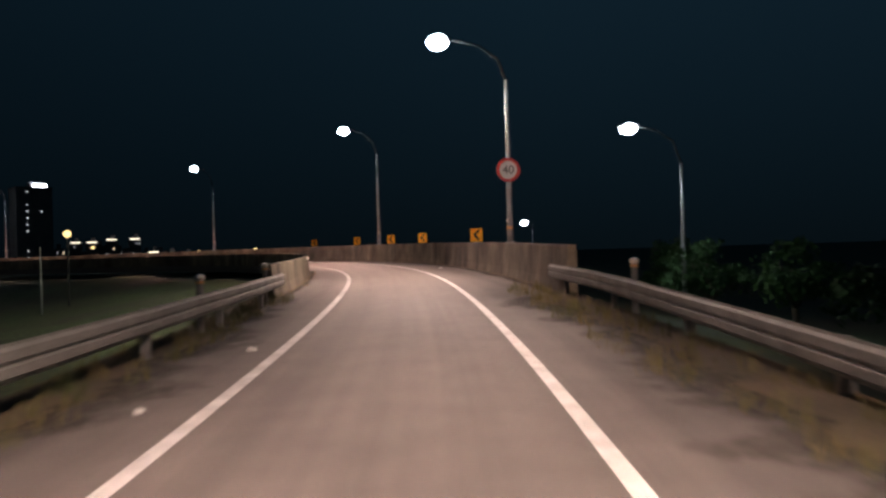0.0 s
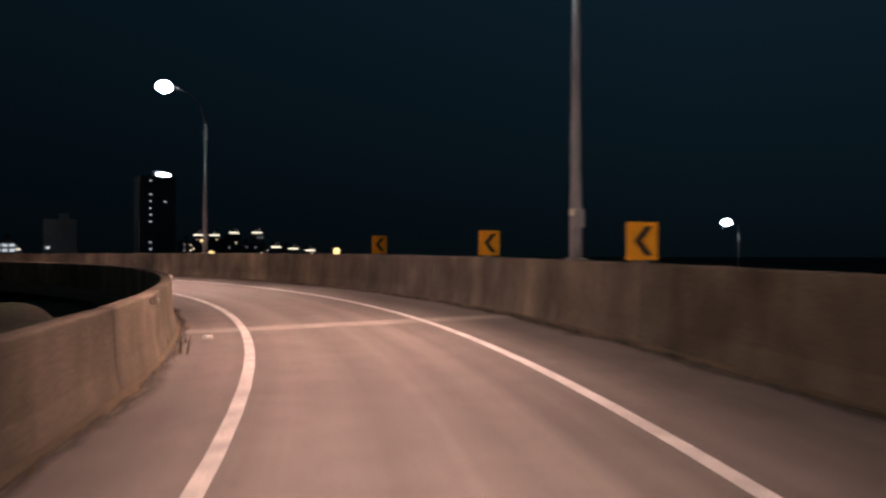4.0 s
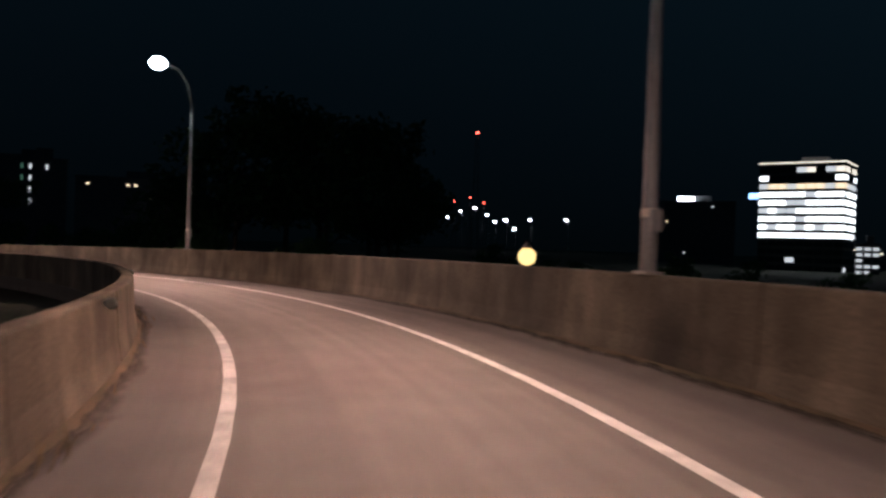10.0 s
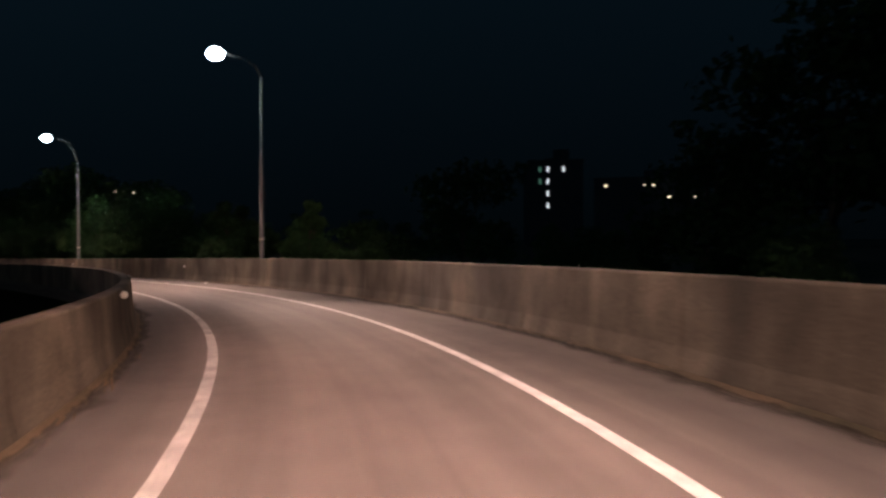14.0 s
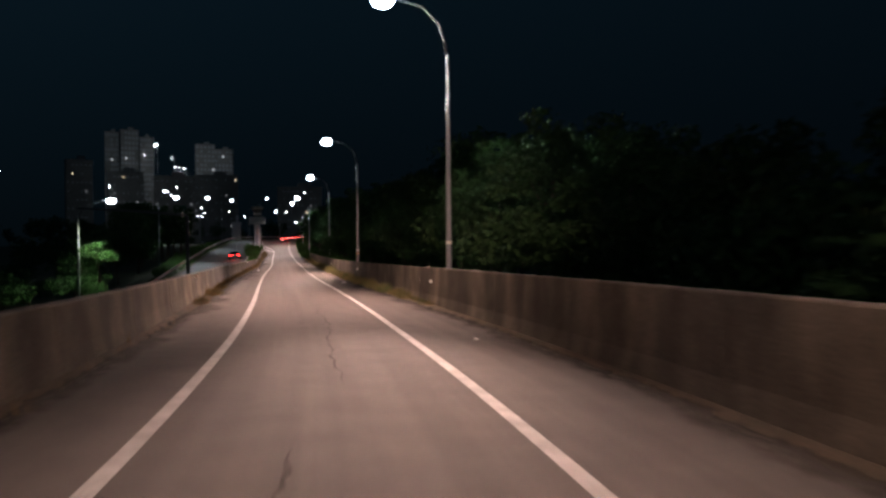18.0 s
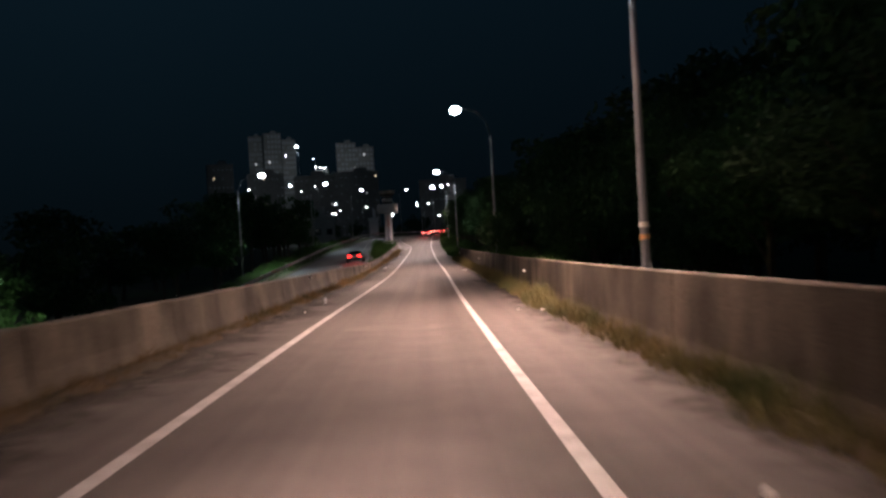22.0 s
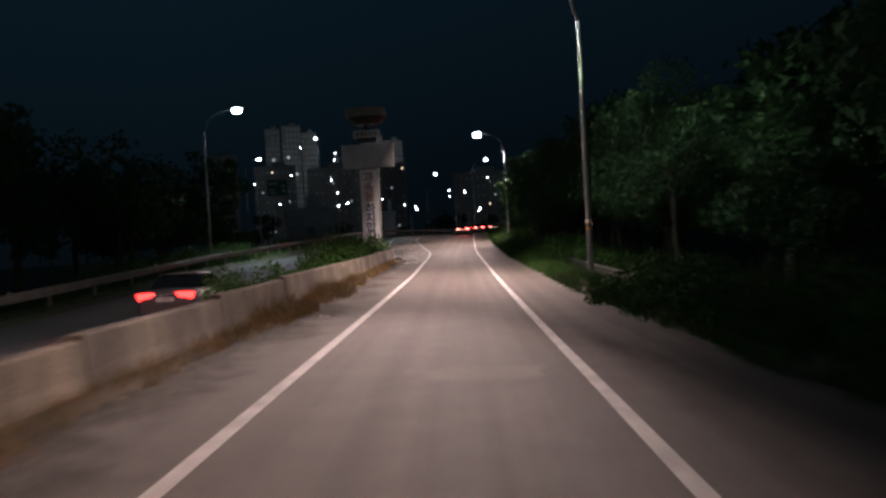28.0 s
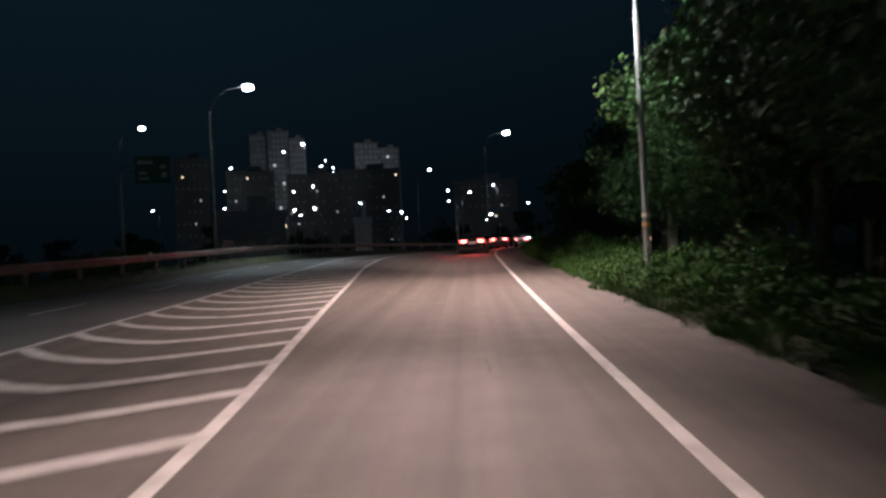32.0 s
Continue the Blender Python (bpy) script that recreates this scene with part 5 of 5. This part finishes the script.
field_pole(-43.85, 72.8, 3.3)


def cantilever_mast(s, u, top, reach):
    """A heavy post whose long arm hangs out over the main road."""
    p = on(s, u)
    g0 = ground_z(p.x, p.y) - 0.3
    h = top - g0
    r = root("cantilever_mast", Matrix.Translation((p.x, p.y, g0)) @ Matrix.Rotation(heading(s), 4, "Z"), "dark grey steel mast with a long arm over the main road", "mast")
    part("post", tube([(0, 0, 0), (0, 0, h * 0.5), (0, 0, h - 0.35), (-0.10, 0, h - 0.1)], [0.13, 0.12, 0.105, 0.10], 14), ARM_STEEL, r, smooth=True)
    part("arm", tube([(-0.05, 0, h - 0.14), (-reach * 0.5, 0, h + 0.12), (-reach, 0, h + 0.3)], [0.085, 0.07, 0.05], 12), ARM_STEEL, r, smooth=True)
    part("flange", cone(bmesh.new(), 0.2, 0.2, 0.05, Matrix.Translation((-0.32, 0, h - 0.1)) @ Matrix.Rotation(radians(-90), 4, "Y"), 14), ARM_STEEL, r)
    part("base_plate", boxed((0.6, 0.6, 0.05), Matrix.Translation((0, 0, 0.3)), 0.008), STEEL, r)
    part("service_box", boxed((0.3, 0.2, 0.5), Matrix.Translation((0, -0.26, 1.5)), 0.02), STEEL, r)


cantilever_mast(253.3, -6.28, 4.42, 6.5)


# ---- cars ----
def car_body(L, W, H):
    """Lower body and cabin as one lofted shell, nose towards +y."""
    # y along, half width, sill, belt height
    st = [(-L / 2, 0.80, 0.42, 0.80), (-L / 2 + 0.10, 0.93, 0.30, 0.98), (-L / 2 + 0.45, 0.985, 0.24, 1.02), (-L * 0.18, 1.0, 0.22, 0.99), (L * 0.1, 1.0, 0.22, 0.95), (L * 0.27, 0.985, 0.22, 0.90), (L / 2 - 0.4, 0.95, 0.24, 0.78), (L / 2 - 0.08, 0.86, 0.30, 0.66), (L / 2, 0.74, 0.38, 0.55)]
    bm, rings = bmesh.new(), []
    k = H / 1.46
    for y, w, lo, hi in st:
        hw = w * W / 2
        hi *= k
        rings.append([bm.verts.new(v) for v in ((-hw * 0.86, y, lo), (-hw * 0.98, y, lo + 0.12), (-hw, y, (lo + hi) / 2), (-hw * 0.97, y, hi - 0.07), (-hw * 0.84, y, hi), (0, y, hi + 0.03), (hw * 0.84, y, hi), (hw * 0.97, y, hi - 0.07), (hw, y, (lo + hi) / 2), (hw * 0.98, y, lo + 0.12), (hw * 0.86, y, lo))])
    for a, b in zip(rings, rings[1:]):
        n = len(a)
        for i in range(n):
            bm.faces.new((a[i], a[(i + 1) % n], b[(i + 1) % n], b[i]))
    bm.faces.new(rings[0])
    bm.faces.new(rings[-1][::-1])
    return bm


def car_cabin(L, W, H, suv):
    back = -L / 2 + (0.18 if suv else 0.62)
    st = [(back, 0.84, 0.0), (back + (0.35 if suv else 0.75), 0.72, 0.93), (-L * 0.06, 0.70, 1.0), (L * 0.08, 0.70, 0.98), (L * 0.26, 0.82, 0.0)]
    bm, rings = bmesh.new(), []
    b0 = 0.96 * H / 1.46
    for y, w, f in st:
        z = b0 + (H - b0) * f
        hw, base = w * W / 2, 0.86 * W / 2
        rings.append([bm.verts.new(v) for v in ((-base, y, b0 - 0.06), (-hw - 0.02, y, z - 0.06 * f), (-hw * 0.8, y, z), (hw * 0.8, y, z), (hw + 0.02, y, z - 0.06 * f), (base, y, b0 - 0.06))])
    for a, b in zip(rings, rings[1:]):
        for i in range(6):
            bm.faces.new((a[i], a[(i + 1) % 6], b[(i + 1) % 6], b[i]))
    bm.faces.new(rings[0])
    bm.faces.new(rings[-1][::-1])
    return bm


CAR_PAINTS = {}


def car(m, color, label, L=4.9, W=1.86, H=1.46, suv=False, braking=False):
    if color not in CAR_PAINTS:
        CAR_PAINTS[color] = material("car_paint", color, 0.42, 0.1, 0.06, 1, 60, 0, coat=0.1)
        CAR_PAINTS[color].node_tree.nodes["Principled BSDF"].inputs["Specular IOR Level"].default_value = 0.15
    paint = CAR_PAINTS[color]
    r = root("car", m, label, "car", "cars on the road")
    part("body", car_body(L, W, H), paint, r, smooth=True)
    part("cabin_glass", car_cabin(L, W, H, suv), GLASS, r, "dark tinted windows", smooth=False)
    back = -L / 2 + (0.18 if suv else 0.62)
    y0 = back + (0.35 if suv else 0.75)
    part("roof", boxed((W * 0.62, L * 0.08 - y0 + 0.1, 0.035), Matrix.Translation((0, (y0 + L * 0.08) / 2, H - 0.005)), 0.012), paint, r)
    part("fin", prism([(-0.1, 0), (0.08, 0), (0.0, 0.07)], 0.03, Matrix.Translation((0, y0 + 0.15, H + 0.012)) @ Matrix.Rotation(radians(90), 4, "Z")), paint, r)
    zt = 0.84 * H / 1.46
    for sx in (-1, 1):
        lamp = part("tail_light", prism([(0.36 * sx, -0.10), (0.82 * sx, -0.13), (0.89 * sx, 0.08), (0.34 * sx, 0.10)], 0.10, Matrix.Translation((0, -L / 2 + 0.055, zt))), TAIL_GLOW, r, "glowing red tail light")
        part("light_core", prism([(0.44 * sx, -0.06), (0.75 * sx, -0.08), (0.80 * sx, 0.045), (0.43 * sx, 0.06)], 0.03, Matrix.Translation((0, -L / 2 - 0.005, zt))), TAIL_CORE if braking else TAIL_GLOW, lamp, "bright inner light")
        part("bumper_reflector", boxed((0.36, 0.03, 0.035), Matrix.Translation((sx * 0.58, -L / 2 + 0.02, 0.46)), 0.006), RED_SIGN, r, "red reflector strip")
        part("exhaust", boxed((0.2, 0.06, 0.07), Matrix.Translation((sx * 0.55, -L / 2 + 0.05, 0.33)), 0.02), CHROME, r, "chrome exhaust tip")
        part("mirror", boxed((0.2, 0.1, 0.13), Matrix.Translation((sx * (W / 2 + 0.08), L * 0.16, 0.98 * H / 1.46)), 0.03), paint, r)
        part("headlight", boxed((0.4, 0.12, 0.14), Matrix.Translation((sx * 0.62, L / 2 - 0.16, 0.62)), 0.03), HEAD_GLOW, r, "lit headlight")
        for wy in (-L * 0.29, L * 0.29):
            tyre = part("wheel", cone(bmesh.new(), 0.33, 0.33, 0.22, Matrix.Translation((sx * (W / 2 - 0.02), wy, 0.33)) @ Matrix.Rotation(radians(-90 * sx), 4, "Y") @ Matrix.Translation((0, 0, -0.2)), 24), RUBBER, r, "black tyre")
            part("rim", cone(bmesh.new(), 0.22, 0.20, 0.03, Matrix.Translation((sx * (W / 2 + 0.0), wy, 0.33)) @ Matrix.Rotation(radians(90 * sx), 4, "Y"), 16), STEEL, tyre, "alloy rim")
    plate = part("number_plate", boxed((0.52, 0.02, 0.12), Matrix.Translation((0, -L / 2 - 0.005, 0.72 * H / 1.46)), 0.004), WHITE_SIGN, r, "white plate")
    for i in range(6):
        part("plate_bar", boxed((0.045, 0.006, 0.07), Matrix.Translation((-0.18 + 0.072 * i, -L / 2 - 0.018, 0.72 * H / 1.46))), INK, plate)
    part("bumper", boxed((W * 0.9, 0.16, 0.2), Matrix.Translation((0, -L / 2 + 0.08, 0.36)), 0.05), paint, r)
    part("boot_trim", boxed((W * 0.42, 0.02, 0.03), Matrix.Translation((0, -L / 2 - 0.0, 0.84 * H / 1.46)), 0.006), CHROME, r, "chrome strip")
    return r


BLACKP, SILVER, WHITEP, GREYP = (0.003, 0.003, 0.0035), (0.42, 0.43, 0.44), (0.75, 0.75, 0.73), (0.10, 0.10, 0.11)
car(road_pose(446, 0.0), BLACKP, "black saloon car with lit red tail lights on the ramp", braking=True)
for s, u, w in ((446, 0.0, 420.0), (467, 0.3, 300.0), (354, -8.6, 200.0)):      # what the brake lights throw on the road
    d = bpy.data.lights.new("brake_light", "SPOT")
    d.energy, d.color, d.spot_size, d.spot_blend, d.shadow_soft_size = w, (1.0, 0.05, 0.04), radians(150), 0.8, 0.3
    new("brake_light", d).matrix_basis = road_pose(s, u, (main_drop(s) if u < -5 else 0) + 0.85) @ Matrix.Translation((0, -2.75, 0)) @ Matrix.Rotation(radians(-55), 4, "X")
car(road_pose(467, 0.3), GREYP, "dark grey saloon car queuing with red lights on", 4.7, 1.82, 1.45, False, True)
car(road_pose(478, -0.1), WHITEP, "white saloon car queuing with red lights on", 4.6, 1.82, 1.45, False, True)
car(road_pose(487, 0.1), SILVER, "silver estate car queuing with red lights on", 4.6, 1.85, 1.65, True, True)
car(road_pose(505, -14.0), WHITEP, "white estate car far ahead on the main road", 4.6, 1.84, 1.6, True, True)
car(road_pose(532, -11.5), GREYP, "grey saloon car far ahead on the main road", 4.7, 1.84, 1.46, False, True)
car(road_pose(354, -8.6, main_drop(354)), GREYP, "dark grey saloon car on the main road", 4.7, 1.84, 1.46)
car(road_pose(490, -11.5), BLACKP, "black saloon car far ahead on the main road", 4.7, 1.84, 1.46, False, True)
car(road_pose(478, -4.0), GREYP, "grey car far ahead on the main road", 4.7, 1.84, 1.5, False, True)


def box_truck(m):
    r = root("box_truck", m, "pale box lorry standing in the queue ahead", "lorry")
    part("cargo_box", boxed((2.4, 7.0, 2.5), Matrix.Translation((0, 0, 2.15)), 0.04), WHITE_SIGN, r, "pale cargo box")
    part("cab", boxed((2.2, 1.8, 1.9), Matrix.Translation((0, 4.6, 1.6)), 0.15), WHITE_SIGN, r)
    part("chassis", boxed((1.0, 8.6, 0.25), Matrix.Translation((0, 0.8, 0.75)), 0.02), BLACK, r)
    for sx in (-1, 1):
        part("tail_light", boxed((0.3, 0.06, 0.14), Matrix.Translation((sx * 0.95, -3.53, 0.8)), 0.02), TAIL_GLOW, r, "glowing red tail light")
        part("marker_light", boxed((0.12, 0.05, 0.08), Matrix.Translation((sx * 1.0, -3.52, 3.3)), 0.01), TAIL_GLOW, r, "small red marker")
        for wy in (-2.2, 4.4):
            part("wheel", cone(bmesh.new(), 0.45, 0.45, 0.3, Matrix.Translation((sx * 1.05, wy, 0.45)) @ Matrix.Rotation(radians(-90 * sx), 4, "Y") @ Matrix.Translation((0, 0, -0.2)), 20), RUBBER, r, "black tyre")
    return r


car(road_pose(512, 0.2), WHITEP, "white car queuing with red lights on", 4.5, 1.82, 1.5, False, True)
car(road_pose(523, 0.2), GREYP, "dark car queuing with red lights on", 4.6, 1.82, 1.5, False, True)
box_truck(road_pose(503, 0.4))


# ---- small things along the ramp ----
def delineator(m):
    r = root("delineator", m, "small round white reflector on a bracket on the barrier", "reflector", "reflectors on the barriers")
    part("lens", cone(bmesh.new(), 0.056, 0.050, 0.02, Matrix.Translation((0, -0.03, 0)) @ FACE, 16), RETRO, r, "white lens")
    part("housing", cone(bmesh.new(), 0.064, 0.064, 0.03, FACE, 16), STEEL, r)
    part("bracket", boxed((0.16, 0.015, 0.04), Matrix.Translation((0.06, 0.012, 0)), 0.003), STEEL, r)
    return r


dl = None
marks = [(q, -1) for q in [58.75, *np.arange(68.9, 200.0, 9.42)]] + [(q, -1) for q in (206.75, 227.75, 252.0, 276.0, 300.3, 328.3, 354.8)] + [(q, 1) for q in (204.0, 225.75, 249.5, 274.5, 300.0, 326.0)]
for s, side in marks:
    e = right_wall(s) + 0.05 if side > 0 else left_wall(s) - 0.05
    m = road_pose(s, e - side * 0.03, 0.76 if side > 0 else LOW(s) - 0.08) @ (Matrix() if side > 0 else Matrix.Rotation(math.pi, 4, "Y"))
    dl = delineator(m) if dl is None else copy_thing(dl, m)
copy_thing(dl, road_pose(378.2, left_wall(378) - 0.05, 0.70) @ Matrix.Rotation(math.pi, 4, "Y"))


for s in np.arange(300.0, 480.0, 14.0):
    copy_thing(dl, road_pose(float(s), MAIN_LEFT - 0.12, main_drop(s) + far_lift(s) + 0.82))


def rail_post_cap(s, u):
    r = root("marker_post", road_pose(s, u, 0.0), "grey marker post with a white domed cap by the rail", "marker post", "marker posts by the guard rails")
    part("post", cone(bmesh.new(), 0.06, 0.06, 1.5, Matrix.Translation((0, 0, -0.55)), 14), STEEL, r)
    dome = bmesh.new()
    bmesh.ops.create_uvsphere(dome, u_segments=14, v_segments=8, radius=0.09, matrix=Matrix.Translation((0, 0, 0.97)) @ Matrix.Diagonal((1, 1, 0.75, 1)))
    part("cap", dome, RETRO, r, "white reflective domed cap", smooth=True)
    part("collar", cone(bmesh.new(), 0.072, 0.072, 0.05, Matrix.Translation((0, 0, 0.86)), 14), RETRO_ORANGE, r, "orange collar")


for s, u in ((38.0, -3.46), (38.1, 4.1), (44.1, -3.38), (30.5, -3.55), (29.0, 4.1), (12, 4.1)):
    rail_post_cap(s, u)

# expansion joint, patches and cracks
jt = part("trim", sweep(82.45, 83.2, lambda s: [(left_wall(s) + 0.05, 0.0035), (right_wall(s) - 0.05, 0.0035)], 0.375, closed=False), JOINT)
tagged(jt, "pale concrete strip of an expansion joint across the road", "road joint", kind="structure")
for s, u, l, w in ((204.5, -0.6, 1.3, 2.1), (263.5, -0.1, 1.0, 1.9), (289.0, 0.2, 1.1, 1.6), (316.0, -2.3, 2.4, 0.9), (337, 0.4, 1.0, 1.7)):
    bm = bmesh.new()
    n = 14
    vs = []
    for i in range(n):
        a = 2 * math.pi * i / n
        k = 1 + 0.18 * rng.uniform(-1, 1)
        vs.append(bm.verts.new(on(s + l / 2 * k * math.copysign(abs(math.sin(a)) ** 0.5, math.sin(a)), u + w / 2 * k * math.copysign(abs(math.cos(a)) ** 0.5, math.cos(a)), 0.003)))
    bm.faces.new(vs)
    tagged(part("trim", bm, PATCH), "faint pale repair patch in the asphalt", "road patch", kind="structure")


def crack(s0, s1, u0, u1, width, seed, label="thin dark crack in the asphalt"):
    g = random.Random(seed)
    bm, rings = bmesh.new(), []
    n = int((s1 - s0) / 0.18)
    off = 0.0
    for i in range(n + 1):
        f = i / n
        off = off * 0.88 + g.gauss(0, 0.022)
        u = u0 + (u1 - u0) * f + off
        w = width * g.uniform(0.3, 1.2) * min(1, 6 * f + 0.1, 6 * (1 - f) + 0.1)
        s = s0 + (s1 - s0) * f
        rings.append((bm.verts.new(on(s, u - w, 0.004)), bm.verts.new(on(s, u + w, 0.004))))
    for a, b in zip(rings, rings[1:]):
        bm.faces.new((a[0], a[1], b[1], b[0]))
    tagged(part("trim", bm, CRACK), label, "road crack", kind="structure")


crack(54, 64, 0.0, 0.35, 0.022, 1)
crack(55, 61.5, -1.25, -0.45, 0.014, 2)
crack(210, 226, 0.1, 0.3, 0.022, 3)
crack(203, 207, -0.6, -0.4, 0.03, 4)
crack(243, 245, -0.2, -0.3, 0.012, 5)
crack(396, 397.2, 0.1, 0.12, 0.01, 8)


def litter(s, u, size, turn):
    g = random.Random(int(s * 10))
    bm = bmesh.new()
    n = 7
    lo = [bm.verts.new((size * math.cos(6.283 * i / n) * g.uniform(0.6, 1.2), size * 0.5 * math.sin(6.283 * i / n) * g.uniform(0.6, 1.2), 0.0)) for i in range(n)]
    hi = [bm.verts.new((v.co.x * 0.85, v.co.y * 0.85, g.uniform(0.02, 0.06))) for v in lo]
    bm.faces.new(lo[::-1])
    bm.faces.new(hi)
    for i in range(n):
        bm.faces.new((lo[i], lo[(i + 1) % n], hi[(i + 1) % n], hi[i]))
    ob = part("litter", bm, LITTER)
    ob.matrix_basis = road_pose(s, u, 0.006, turn)
    tagged(ob, "crumpled pale scrap lying on the shoulder", "litter", "litter on the shoulders")


for s, u, z, a in ((62.5, 2.9, 0.10, 20), (59, 1.55, 0.05, 70), (81.5, -2.4, 0.09, 10), (199, 3.2, 0.14, 30), (267.1, 3.66, 0.2, 15), (267.3, 2.95, 0.05, 40), (344, -2.5, 0.15, 50), (309, -2.6, 0.18, 20), (31.5, -2.3, 0.08, 80), (35.5, -2.1, 0.10, 15), (162, -2.5, 0.1, 30),
                   (300, 3.0, 0.2, 10), (352, 3.4, 0.12, 35), (246.5, 2.9, 0.12, 15), (252, 2.7, 0.08, 60), (268, -2.5, 0.06, 85), (128, 3.2, 0.09, 20), (215, 2.8, 0.07, 10)):
    litter(s, u, z, a)

# a white bollard by the inner edge
bol = root("bollard", road_pose(271.3, -2.4, 0.0), "short white bollard on the inner shoulder", "bollard")
part("post", cone(bmesh.new(), 0.035, 0.03, 0.2, None, 12), WHITE_SIGN, bol)
part("foot", cone(bmesh.new(), 0.06, 0.05, 0.02, None, 12), BLACK, bol)
